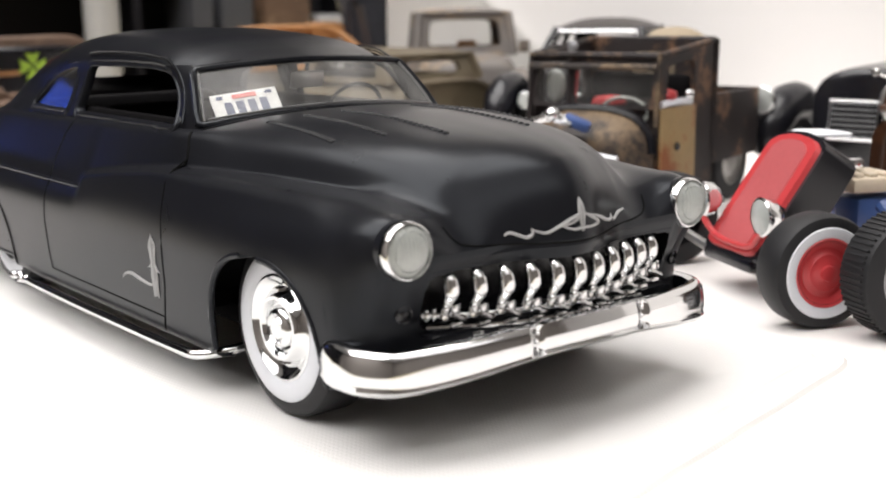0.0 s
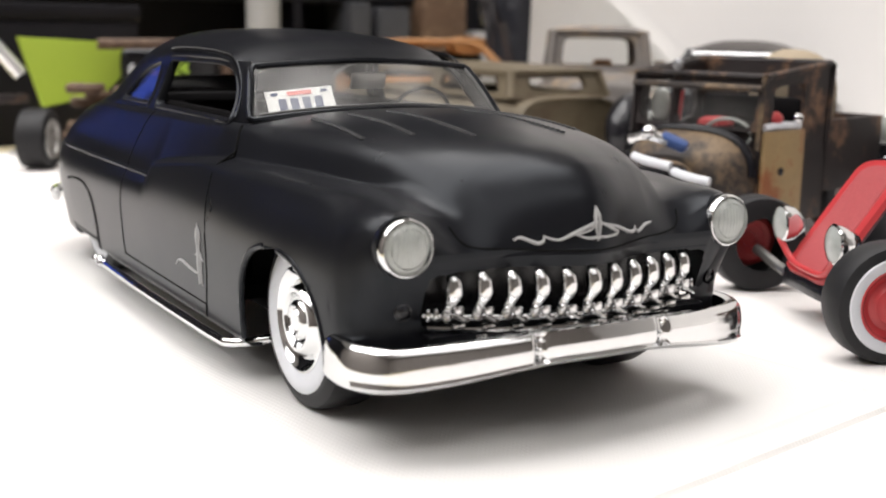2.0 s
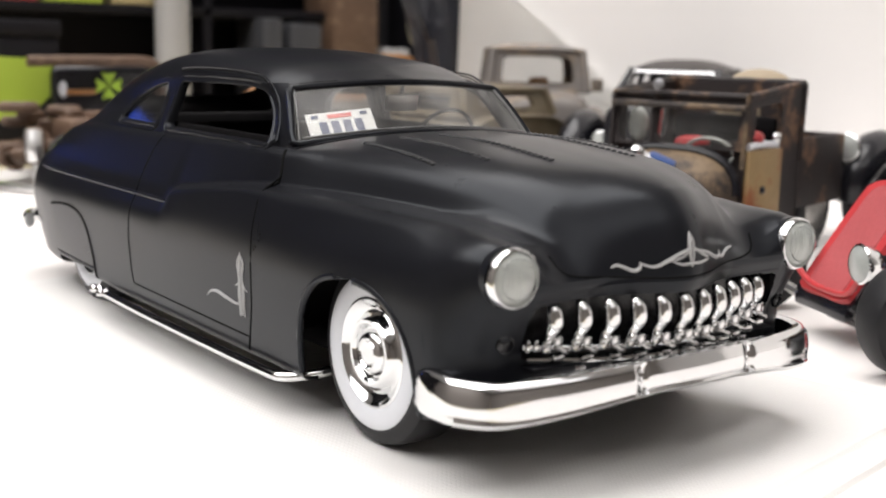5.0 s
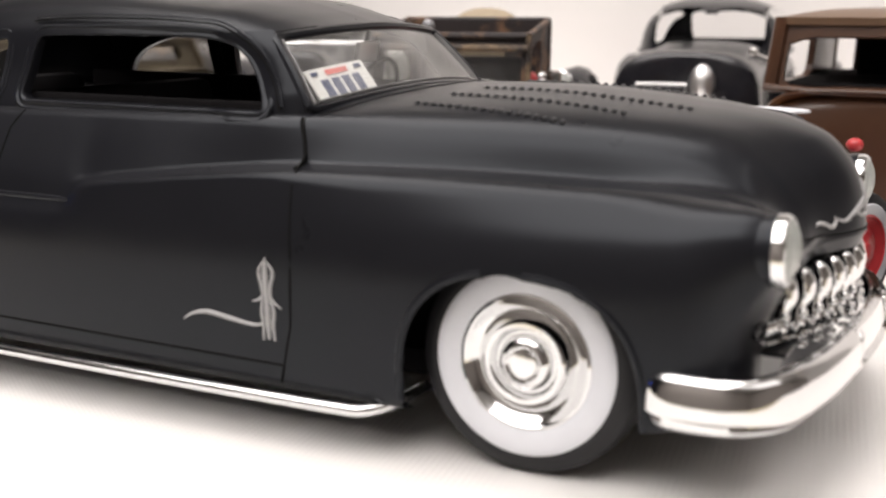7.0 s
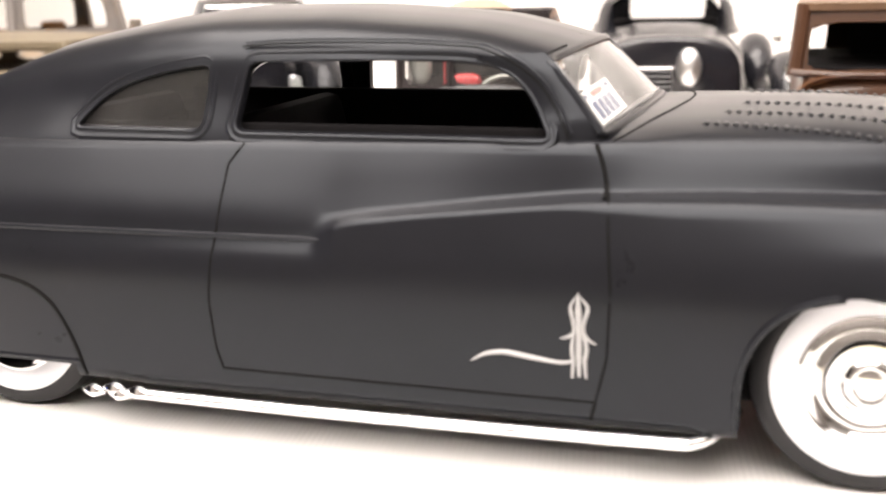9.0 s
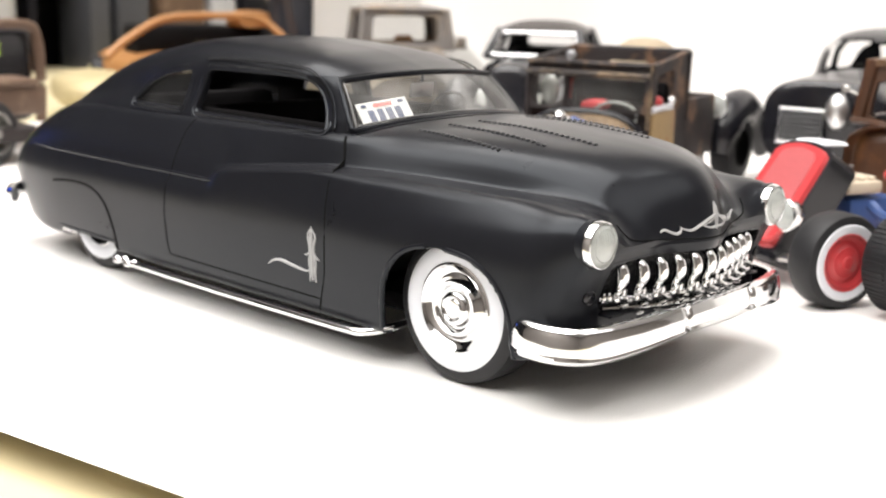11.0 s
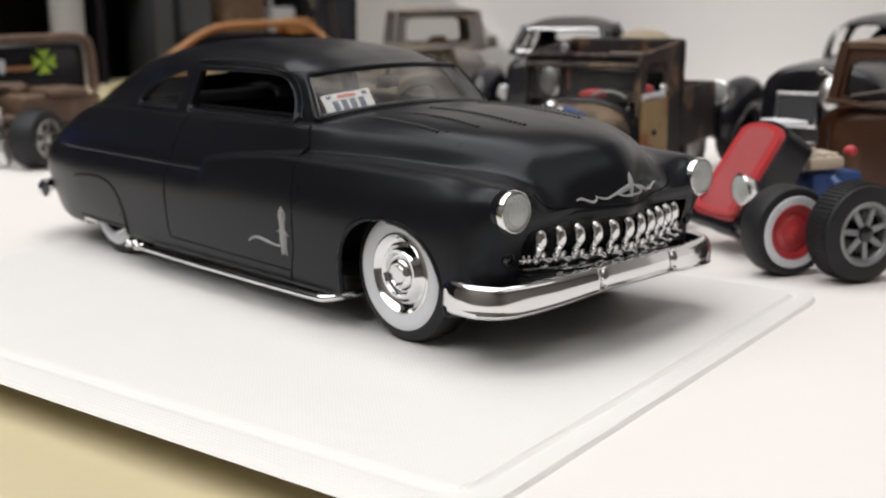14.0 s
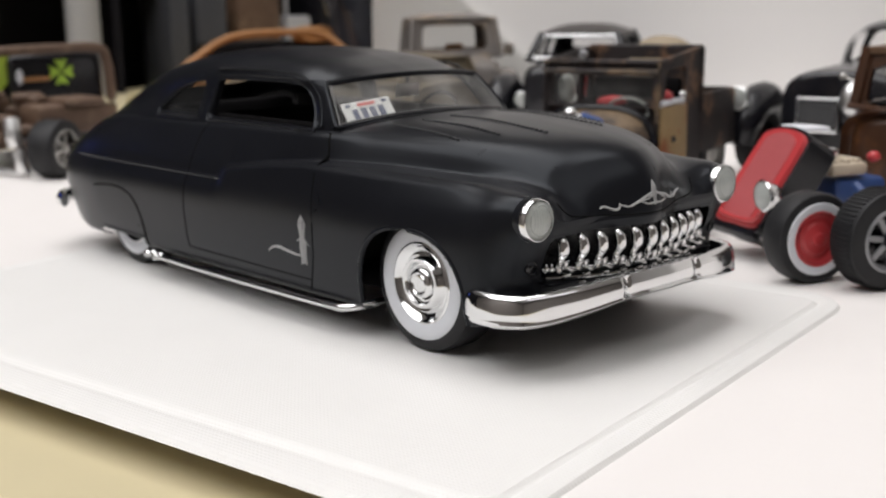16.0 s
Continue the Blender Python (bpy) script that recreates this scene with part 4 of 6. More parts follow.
# ---- headlights and fog lamps ----
def headlight(x, y, z, r, parent, black_ring=True):
    m = axis_to((x, y, z), (1, 0, 0.02))
    if black_ring:
        part("headlight_bucket", lathe(bmesh.new(), [(r * 0.8, -0.13), (r * 0.92, -0.08), (r * 1.02, -0.03), (r * 1.035, -0.012), (r * 0.98, -0.012)], m, 40), FLAT_BLACK, parent)
    hl = part("headlight", lathe(bmesh.new(), [(r * 0.98, -0.05), (r * 1.01, 0.0), (r * 1.0, 0.012), (r * 0.96, 0.022), (r * 0.92, 0.024), (r * 0.88, 0.016), (r * 0.86, 0.006)], m, 40), CHROME, parent, "chrome headlight rim")
    part("lens", lathe(bmesh.new(), [(r * 0.88, 0.010), (r * 0.78, 0.024), (r * 0.69, 0.030), (r * 0.665, 0.025), (r * 0.64, 0.032), (r * 0.4, 0.042), (0, 0.048)], m, 40), LENS, hl, "ribbed pale glass lens")
    for k in range(-4, 5):
        dy = 0.15 * k * r
        span = math.sqrt(max((0.84 * r) ** 2 - dy * dy, 0))
        path = []
        for dz in np.linspace(-span, span, 9):
            h = float(np.interp(math.hypot(dy, dz) / r, (0, 0.4, 0.64, 0.69, 0.78, 0.88), (0.048, 0.042, 0.032, 0.030, 0.024, 0.010)))
            path.append((x + h + 0.02 * dz, y + dy, z + dz))
        part("lens_rib", tube(bmesh.new(), path, 0.0024, 6), LENS, hl)


for sgn in (-1, 1):
    headlight(0.722, sgn * 0.722, 0.754, 0.102, car)
    hit = SHELL.ray_cast(Vector((2, sgn * 0.70, 0.52)), Vector((-1, 0, 0)))
    fx = hit[0].x if hit[0] else 0.65
    fog = part("fog_lamp", lathe(bmesh.new(), [(0.030, -0.03), (0.032, 0.008), (0.026, 0.012), (0.023, 0.002), (0.009, 0.004), (0, 0.009)], axis_to((fx, sgn * 0.70, 0.52), (1, sgn * 0.25, 0)), 24), NEAR_BLACK, car)
    part("fog_lens", lathe(bmesh.new(), [(0.011, 0.001), (0.010, 0.005), (0.005, 0.007), (0, 0.008)], axis_to((fx, sgn * 0.70, 0.52), (1, sgn * 0.25, 0)), 20), NEAR_BLACK, fog)


# ---- wheels ----
def car_wheel(x, y, r, w, out, parent):
    """Tyre, whitewall, chrome disc; out: the side it faces."""
    m = axis_to((x, y, r), (0, out, 0))
    disc = [(0.60, 0.46), (0.59, 0.50), (0.565, 0.515), (0.54, 0.48), (0.50, 0.41), (0.45, 0.38), (0.42, 0.41), (0.39, 0.50), (0.35, 0.555), (0.31, 0.555), (0.285, 0.50), (0.27, 0.45), (0.25, 0.45), (0.235, 0.50), (0.20, 0.56), (0.165, 0.575), (0.15, 0.545), (0.135, 0.54), (0.12, 0.565), (0, 0.58)]
    wheel = part("wheel", lathe(bmesh.new(), [(a * r, b * w) for a, b in disc], m, 56), CHROME, parent, "stepped chrome wheel cover")
    part("tyre", lathe(bmesh.new(), [(r * 0.60, -w / 2), (r * 0.85, -w / 2), (r * 0.97, -w * 0.42), (r, -w * 0.28), (r, w * 0.28), (r * 0.97, w * 0.42), (r * 0.88, w * 0.50), (r * 0.83, w * 0.51), (r * 0.6, w * 0.47)], m, 56), RUBBER, wheel, "black rubber tyre")
    part("whitewall", lathe(bmesh.new(), [(r * 0.815, w * 0.508), (r * 0.79, w * 0.53), (r * 0.72, w * 0.535), (r * 0.60, w * 0.50), (r * 0.57, w * 0.46)], m, 56), WHITEWALL, wheel, "wide white sidewall ring")


for sgn in (-1, 1):
    car_wheel(0.006, sgn * 0.675, 0.356, 0.24, sgn, car)
    car_wheel(-3.0, sgn * 0.655, 0.352, 0.24, sgn, car)
bm = bmesh.new()
tube(bm, [(0, -0.65, 0.345), (0, 0.65, 0.345)], 0.04, 8)
tube(bm, [(-3, -0.6, 0.345), (-3, 0.6, 0.345)], 0.05, 8)
box(bm, (-1.6, 0, 0.24), (4.0, 1.2, 0.1), 0.03)
part("chassis", bm, INTERIOR, car)


# ---- hood louvres: three rows of small raised slots on each side ----
def louvre_rows():
    rows = [((-0.52, 0.49), (0.0, 0.522), 18), ((-0.46, 0.345), (0.15, 0.385), 20), ((-0.41, 0.185), (0.31, 0.21), 23)]
    for sgn in (-1, 1):
        for a, b, n in rows:
            for i in range(n):
                t = i / (n - 1)
                x, y = a[0] + (b[0] - a[0]) * t, sgn * (a[1] + (b[1] - a[1]) * t)
                q = on_top(x, y, 0.0)
                part("louvre", ball(bmesh.new(), (q[0] + 0.003, q[1], q[2] + 0.001), (0.0085, 0.016, 0.0085), 8), LOUVRE_EDGE, body)
                part("louvre_slot", box(bmesh.new(), (q[0] - 0.008, q[1], q[2] + 0.001), (0.003, 0.013, 0.003), 0.0008, seg=1), SEAM, body)


louvre_rows()


# ---- hand-painted pinstripes ----
def stripe(points, widths, place, parent, name="pinstripe", bold=1.0):
    pts = spline(points, 7)
    w = np.interp(np.linspace(0, 1, len(pts)), np.linspace(0, 1, len(widths)), widths) * bold
    part(name, tube(bmesh.new(), [place(*q) for q in pts], w, 6), PINSTRIPE, parent)


for sgn in (-1, 1):
    put = lambda x, z, s=sgn: on_side(x, z, s, 0.001)
    stripe([(-0.853, 0.612), (-0.852, 0.56), (-0.850, 0.50), (-0.850, 0.42), (-0.850, 0.34)], [0.003, 0.010, 0.009, 0.010, 0.006], put, body)
    stripe([(-0.860, 0.598), (-0.876, 0.565), (-0.868, 0.52), (-0.866, 0.485), (-0.885, 0.468), (-0.908, 0.462)], [0.003, 0.007, 0.006, 0.006, 0.002], put, body)
    stripe([(-0.846, 0.598), (-0.823, 0.565), (-0.834, 0.52), (-0.836, 0.485), (-0.82, 0.462), (-0.796, 0.449)], [0.003, 0.007, 0.006, 0.006, 0.002], put, body)
    stripe([(-0.866, 0.48), (-0.872, 0.43), (-0.868, 0.39), (-0.872, 0.333)], [0.005, 0.007, 0.007, 0.004], put, body)
    stripe([(-0.836, 0.48), (-0.826, 0.43), (-0.832, 0.39), (-0.828, 0.335)], [0.005, 0.007, 0.007, 0.004], put, body)
    stripe([(-0.868, 0.39), (-0.90, 0.382), (-0.94, 0.384), (-1.01, 0.393), (-1.088, 0.403), (-1.151, 0.392), (-1.196, 0.366)], [0.005, 0.006, 0.007, 0.009, 0.009, 0.007, 0.003], put, body)
flat = lambda y, z: on_nose(y, z, 0.0015)
stripe([(0, 0.866), (-0.006, 0.835), (-0.008, 0.80), (-0.002, 0.745)], [0.002, 0.006, 0.006, 0.002], flat, body, bold=1.25)
stripe([(0, 0.866), (0.008, 0.835), (0.010, 0.80), (0.003, 0.745)], [0.002, 0.006, 0.006, 0.002], flat, body, bold=1.25)
stripe([(-0.296, 0.752), (-0.27, 0.759), (-0.218, 0.740), (-0.195, 0.749), (-0.193, 0.770)], [0.003, 0.005, 0.006, 0.005, 0.002], flat, body, bold=1.25)
stripe([(-0.192, 0.762), (-0.146, 0.751), (-0.10, 0.770), (-0.055, 0.791), (-0.016, 0.806), (0, 0.815)], [0.003, 0.005, 0.006, 0.005, 0.003], flat, body, bold=1.25)
stripe([(-0.088, 0.770), (-0.042, 0.756), (0.0, 0.758), (0.055, 0.756), (0.105, 0.764), (0.055, 0.790), (0.016, 0.808)], [0.003, 0.005, 0.004, 0.005, 0.004], flat, body, bold=1.25)
stripe([(-0.088, 0.770), (-0.05, 0.778), (-0.02, 0.792), (0.0, 0.812)], [0.003, 0.004, 0.004], flat, body, bold=1.25)
stripe([(0.016, 0.805), (0.104, 0.785), (0.177, 0.758), (0.222, 0.754), (0.232, 0.773)], [0.003, 0.005, 0.006, 0.005, 0.002], flat, body, bold=1.25)
stripe([(0.232, 0.760), (0.252, 0.748), (0.30, 0.767), (0.342, 0.772)], [0.003, 0.005, 0.005, 0.003], flat, body, bold=1.25)

# ---- tools for the other models ----
G = -0.035


def panel(bm, corners, holes=(), n=(48, 34), thick=0.05):
    """A four-cornered wall (corners: bottom left, bottom right, top right, top left) with rounded holes (u0, v0, u1, v1)."""
    a, b, c, d = [np.array(q, float) for q in corners]
    u, v = np.meshgrid(np.linspace(0, 1, n[0]), np.linspace(0, 1, n[1]), indexing="ij")
    u, v = u[..., None], v[..., None]
    p = (1 - v) * ((1 - u) * a + u * b) + v * ((1 - u) * d + u * c)
    uc, vc = quad_centres(u)[..., 0], quad_centres(v)[..., 0]
    keep = np.ones(uc.shape, bool)
    for u0, v0, u1, v1 in holes:
        du, dv = (u[..., 0] - (u0 + u1) / 2) / ((u1 - u0) / 2), (v[..., 0] - (v0 + v1) / 2) / ((v1 - v0) / 2)
        k = (du**6 + dv**6) ** (1 / 6)
        k = np.where((k < 1) & (k > 0.72), k, 1.0)
        uu, vv = ((u0 + u1) / 2 + du / k * (u1 - u0) / 2)[..., None], ((v0 + v1) / 2 + dv / k * (v1 - v0) / 2)[..., None]
        p = np.where(k[..., None] < 1, (1 - vv) * ((1 - uu) * a + uu * b) + vv * ((1 - uu) * d + uu * c), p)
        keep &= ~((np.abs((uc - (u0 + u1) / 2) / ((u1 - u0) / 2)) ** 6 + np.abs((vc - (v0 + v1) / 2) / ((v1 - v0) / 2)) ** 6) < 1)
    one = grid(bmesh.new(), p, keep)
    bmesh.ops.solidify(one, geom=list(one.faces), thickness=thick)
    me = bpy.data.meshes.new("tmp")
    one.to_mesh(me)
    one.free()
    bm.from_mesh(me)
    bpy.data.meshes.remove(me)
    return bm


def loft(bm, stations, seg=28, power=2.6, floor=None):
    """A closed skin through (x, half width, z low, z high) stations, superelliptic in section."""
    rows = []
    ang = np.linspace(0, 2 * np.pi, seg, endpoint=False)
    for x, w, z0, z1, *yc in stations:
        c, s = np.cos(ang), np.sin(ang)
        y = (yc[0] if yc else 0) + w * np.sign(c) * np.abs(c) ** (2 / power)
        z = (z0 + z1) / 2 + (z1 - z0) / 2 * np.sign(s) * np.abs(s) ** (2 / power)
        rows.append(np.column_stack([np.full(seg, x), y, z]))
    rows = np.array(rows)
    dense = np.array([spline(rows[:, j], 5) for j in range(seg)]).transpose(1, 0, 2)
    vs = [[bm.verts.new(q) for q in row] for row in dense]
    for i in range(len(vs) - 1):
        for j in range(seg):
            bm.faces.new([vs[i][j], vs[i + 1][j], vs[i + 1][(j + 1) % seg], vs[i][(j + 1) % seg]])
    bm.faces.new(vs[0])
    bm.faces.new(vs[-1][::-1])
    return bm


def rod_wheel(parent, x, y, z, r, w, out, rim, ring=None, cleats=0, spokes=0, hub=None, aim=None):
    """A wheel facing out along y: tyre, rim, sidewall ring, spokes."""
    m = axis_to((x, y, z), aim or (0, out, 0))
    tyre = part("tyre", lathe(bmesh.new(), [(r * 0.55, -w / 2), (r * 0.85, -w / 2), (r * 0.96, -w * 0.45), (r, -w * 0.3), (r, w * 0.3), (r * 0.96, w * 0.45), (r * 0.86, w * 0.5), (r * 0.55, w * 0.48)], m, 44), RUBBER, parent)
    if ring:
        part("whitewall", lathe(bmesh.new(), [(r * 0.80, w * 0.495), (r * 0.78, w * 0.525), (r * 0.66, w * 0.525), (r * 0.60, w * 0.49)], m, 44), ring, tyre)
    wheel = part("rim", lathe(bmesh.new(), [(r * 0.66, w * 0.49), (r * 0.62, w * 0.53), (r * 0.57, w * 0.50), (r * 0.52, w * 0.40), (r * 0.50, w * 0.2), (r * 0.50, w * 0.1)] if spokes else [(r * 0.62, w * 0.49), (r * 0.59, w * 0.52), (r * 0.55, w * 0.47), (r * 0.44, w * 0.38), (r * 0.36, w * 0.40), (r * 0.32, w * 0.46), (r * 0.22, w * 0.47), (r * 0.18, w * 0.50), (r * 0.08, w * 0.52), (0, w * 0.53)], m, 44), rim, parent)
    if spokes:
        part("rim_back", lathe(bmesh.new(), [(r * 0.54, w * 0.12), (0, w * 0.12)], m, 32), NEAR_BLACK, wheel)
        for i in range(spokes):
            a = 2 * math.pi * i / spokes + 0.3
            bm = box(bmesh.new(), (r * 0.33, 0, w * 0.36), (r * 0.46, r * 0.13, w * 0.1), r * 0.02, seg=1)
            bmesh.ops.transform(bm, matrix=m @ Matrix.Rotation(a, 4, "Z"), verts=bm.verts)
            part("spoke", bm, rim, wheel)
        part("hub", lathe(bmesh.new(), [(r * 0.17, w * 0.3), (r * 0.16, w * 0.48), (r * 0.1, w * 0.52), (0, w * 0.53)], m, 20), hub or rim, wheel)
    elif hub:
        part("hub", lathe(bmesh.new(), [(r * 0.16, w * 0.45), (r * 0.13, w * 0.56), (0, w * 0.60)], m, 20), hub, wheel)
    for i in range(cleats):
        a = 2 * math.pi * i / cleats
        bm = box(bmesh.new(), (r * 1.0, 0, 0), (r * 0.04, r * (2.2 / cleats), w * 0.72), 0)
        bmesh.ops.transform(bm, matrix=m @ Matrix.Rotation(a, 4, "Z"), verts=bm.verts)
        part("tread_block", bm, RUBBER, tyre)


def lamp_pod(parent, x, y, z, r, d=(1, 0, 0)):
    m = axis_to((x, y, z), d)
    pod = part("headlight", lathe(bmesh.new(), [(0, -r * 1.3), (r * 0.5, -r * 1.15), (r * 0.9, -r * 0.6), (r, -r * 0.1), (r * 1.02, 0), (r * 0.92, r * 0.08)], m, 24), CHROME, parent)
    part("lens", lathe(bmesh.new(), [(r * 0.93, r * 0.04), (r * 0.6, r * 0.2), (0, r * 0.28)], m, 24), LENS, pod)


def cabin(parent, x0, x1, w, z0, z1, material, rake=(0.2, 0.1), side_in=0.08, dome=0.08, front=(0.1, 0.3, 0.9, 0.9), rear=(0.2, 0.35, 0.8, 0.85), sides=((0.12, 0.35, 0.9, 0.9),), name="cabin", screen_frame=None, roof_mat=None, crown=3.5):
    """Four walls with window openings and a domed roof; x0 is the rear, x1 the front, w the half width."""
    tw = w - side_in
    fb, ft, rb, rt = x1, x1 - rake[0], x0, x0 + rake[1]
    cab = part(name, panel(bmesh.new(), [(fb, -w, z0), (fb, w, z0), (ft, tw, z1), (ft, -tw, z1)], [front] if front else []), material, parent)
    part("rear_wall", panel(bmesh.new(), [(rb, w, z0), (rb, -w, z0), (rt, -tw, z1), (rt, tw, z1)], [rear] if rear else []), material, cab)
    part("side_wall", panel(bmesh.new(), [(rb, -w, z0), (fb, -w, z0), (ft, -tw, z1), (rt, -tw, z1)], sides), material, cab)
    part("side_wall", panel(bmesh.new(), [(fb, w, z0), (rb, w, z0), (rt, tw, z1), (ft, tw, z1)], [(1 - c, b, 1 - a, d) for a, b, c, d in sides]), material, cab)
    for sx, sxt in ((fb, ft), (rb, rt)):
        for sy in (-1, 1):
            part("pillar", tube(bmesh.new(), [(sx, sy * w, z0), (sxt, sy * tw, z1)], 0.05, 8), material, cab)
    u = np.linspace(-1, 1, 17)
    U, V = np.meshgrid(u, u, indexing="ij")
    X = (ft + rt) / 2 + (ft - rt + 0.08) / 2 * U
    Y = (tw + 0.04) * V
    Z = z1 - 0.02 + dome * (1 - np.abs(U) ** crown) * (1 - np.abs(V) ** crown) + 0.03
    roof_bm = grid(bmesh.new(), np.stack([X, Y, Z], -1))
    bmesh.ops.solidify(roof_bm, geom=list(roof_bm.faces), thickness=0.05)
    part("roof", roof_bm, roof_mat or material, cab)
    if screen_frame and front:
        q = [np.array(v, float) for v in ((fb, -w, z0), (fb, w, z0), (ft, tw, z1), (ft, -tw, z1))]
        f = lambda a, b: (1 - b) * ((1 - a) * q[0] + a * q[1]) + b * ((1 - a) * q[3] + a * q[2]) + np.array([0.03, 0, 0])
        ring = [f(front[0], front[1]), f(front[2], front[1]), f(front[2], front[3]), f(front[0], front[3])]
        part("screen_frame", tube(bmesh.new(), ring, 0.02, 8, closed=True), screen_frame, cab)
    return cab


def greenhouse(parent, x0, x1, w, z0, z1, material):
    """A rounded steel cab: domed roof, split windscreen, two windows a side, one behind; x0 is the rear, x1 the front."""
    na, nh = 224, 48
    ang = np.linspace(0, 2 * np.pi, na, endpoint=False)
    hs = np.concatenate([np.linspace(0, 0.8, 36)[:-1], 0.8 + 0.2 * np.sin(np.linspace(0, 1.45, nh - 35))])
    rows = []
    for h in hs:
        r = (1 - h**4.5) ** (1 / 2.2) * (1 - 0.10 * h)
        c, s = np.cos(ang), np.sin(ang)
        px = (x0 + x1) / 2 + (x1 - x0) / 2 * r * np.sign(c) * np.abs(c) ** 0.62 - 0.16 * h * np.clip(c, 0, 1) + 0.20 * h * np.clip(-c, 0, 1)
        rows.append(np.column_stack([px, w * r * np.sign(s) * np.abs(s) ** 0.62, np.full(na, z0 + (z1 - z0) * h)]))
    p = np.array(rows)
    hc = np.repeat(((hs[:-1] + hs[1:]) / 2)[:, None], na, 1)
    mid = (p[:-1] + p[1:] + np.roll(p[:-1], -1, 1) + np.roll(p[1:], -1, 1)) / 4
    X, Y = mid[..., 0], mid[..., 1]
    u = (X - x0) / (x1 - x0)
    hole = lambda a, a0, a1, h0=0.10, h1=0.74: (np.abs((a - (a0 + a1) / 2) / ((a1 - a0) / 2)) ** 5 + np.abs((hc - (h0 + h1) / 2) / ((h1 - h0) / 2)) ** 5) < 1
    cut = np.zeros(X.shape, bool)
    for sy in (-1, 1):
        cut |= (u > 0.80) & hole(sy * Y / w, 0.02, 0.74, 0.06, 0.80)
        cut |= (sy * Y > 0.6 * w) & (hole(u, 0.46, 0.78, 0.08, 0.80) | hole(u, 0.16, 0.38, 0.08, 0.80))
    cut |= (u < 0.2) & hole(Y / w, -0.50, 0.64, 0.08, 0.80)
    core = np.array(((x0 + x1) / 2, 0, z0))
    bm = bmesh.new()
    for skin in (p, core + (p - core) * np.array((0.955, 0.955, 0.93))):
        grid(bm, skin, ~cut, closed_v=True)
        bm.faces.new([v for v in bm.verts if abs(v.co.z - skin[-1, 0, 2]) < 1e-5])
    cab = part("cabin", bm, material, parent)
    part("belt_moulding", tube(bmesh.new(), [tuple(q) for q in p[0]], 0.022, 8, closed=True), material, cab)
    return cab


def old_car(name, label, x, y, turn, paint, cab, hood, width=0.78, lamps=None, grille=None, wheel_rim=None, ring=None, fender=True, r=0.33, base=2.9, group="models parked behind", screen_frame=None, roof_mat=None, inner=None, round_cab=False, blunt=(0.45, 0.62, 0.8), front=(0.12, 0.14, 0.88, 0.90), rake=(0.25, 0.38), crown=2.3):
    """A pre-war style car: hood, cabin, four fenders, wheels, lamps. x, y: middle of its front axle; it faces turn."""
    t = thing(name, label, "model car", x, y, G, turn, group)
    hl, hw, hz = hood
    part("hood", loft(bmesh.new(), [(hl, hw * blunt[0], 0.30, hz * (0.56 + 0.4 * blunt[1])), (hl - 0.06, hw * blunt[1], 0.26, hz * 0.98), (hl - 0.4, hw * blunt[2], 0.24, hz), (-0.7, hw, 0.24, hz * 1.02), (-1.0, hw * 1.05, 0.24, hz * 1.02)], power=3.2), paint, t)
    x1, x0, cw, cz0, cz1 = cab
    if round_cab:
        greenhouse(t, x0, x1, cw, cz0, cz1, paint)
    else:
        cabin(t, x0, x1, cw, cz0, cz1 - 0.05, paint, rake=rake, side_in=0.13, dome=0.11, front=front, sides=((0.20, 0.2, 0.54, 0.86), (0.60, 0.2, 0.88, 0.86)), screen_frame=screen_frame, roof_mat=roof_mat, crown=crown)
    lower = loft(bmesh.new(), [(-0.8, cw * 0.9, 0.22, cz0), (-0.95, cw * 1.02, 0.2, cz0 + 0.02), (x0 + 0.2, cw * 1.03, 0.2, cz0 + 0.02), (x0 - 0.35, cw * 0.9, 0.25, cz0 - 0.02), (x0 - 0.75, cw * 0.6, 0.3, cz0 - 0.25)], power=3.6)
    part("body", lower, paint, t)
    for fx in (0.0, -base):
        for sy in (-1, 1):
            if fender:
                pts = [(fx + 0.44, 0.30), (fx + 0.38, 0.52), (fx + 0.18, 0.68), (fx - 0.05, 0.72), (fx - 0.30, 0.64), (fx - 0.52, 0.42), (fx - 0.72, 0.22)]
                path = spline([(px, sy * width, pz) for px, pz in pts], 5)
                part("fender", tube(bmesh.new(), path, np.interp(np.linspace(0, 1, len(path)), [0, 0.2, 0.5, 1], [0.10, 0.17, 0.18, 0.08]), 12, flat=1.0), paint, t)
            rod_wheel(t, fx, sy * (width + 0.04), r, r, 0.22, sy, wheel_rim or NEAR_BLACK, ring)
    if lamps:
        for sy in (-1, 1):
            lamp_pod(t, lamps[0], sy * lamps[1], lamps[2], lamps[3])
    if grille:
        for y0, y1, z0, z1, frame_mat in grille:
            bm = tube(bmesh.new(), [(hl + 0.07, y0, z0), (hl + 0.07, y1, z0), (hl + 0.02, y1, z1), (hl + 0.02, y0, z1)], 0.016, 8, closed=True)
            gr = part("grille_frame", bm, frame_mat, t)
            part("grille_back", box(bmesh.new(), (hl + 0.02, (y0 + y1) / 2, (z0 + z1) / 2), (0.02, abs(y1 - y0), z1 - z0)), SEAM, gr)
            for i in range(7):
                zz = z0 + (z1 - z0) * (i + 0.5) / 7
                part("grille_slat", tube(bmesh.new(), [(hl + 0.055, y0, zz), (hl + 0.055, y1, zz)], 0.012, 6), NEAR_BLACK, gr)
    if inner:
        bm = box(bmesh.new(), ((x0 + x1) / 2 - 0.2, 0, cz0 - 0.05), (0.3, cw * 1.5, 0.3), 0.06)
        part("seat", bm, inner, t)
    return t


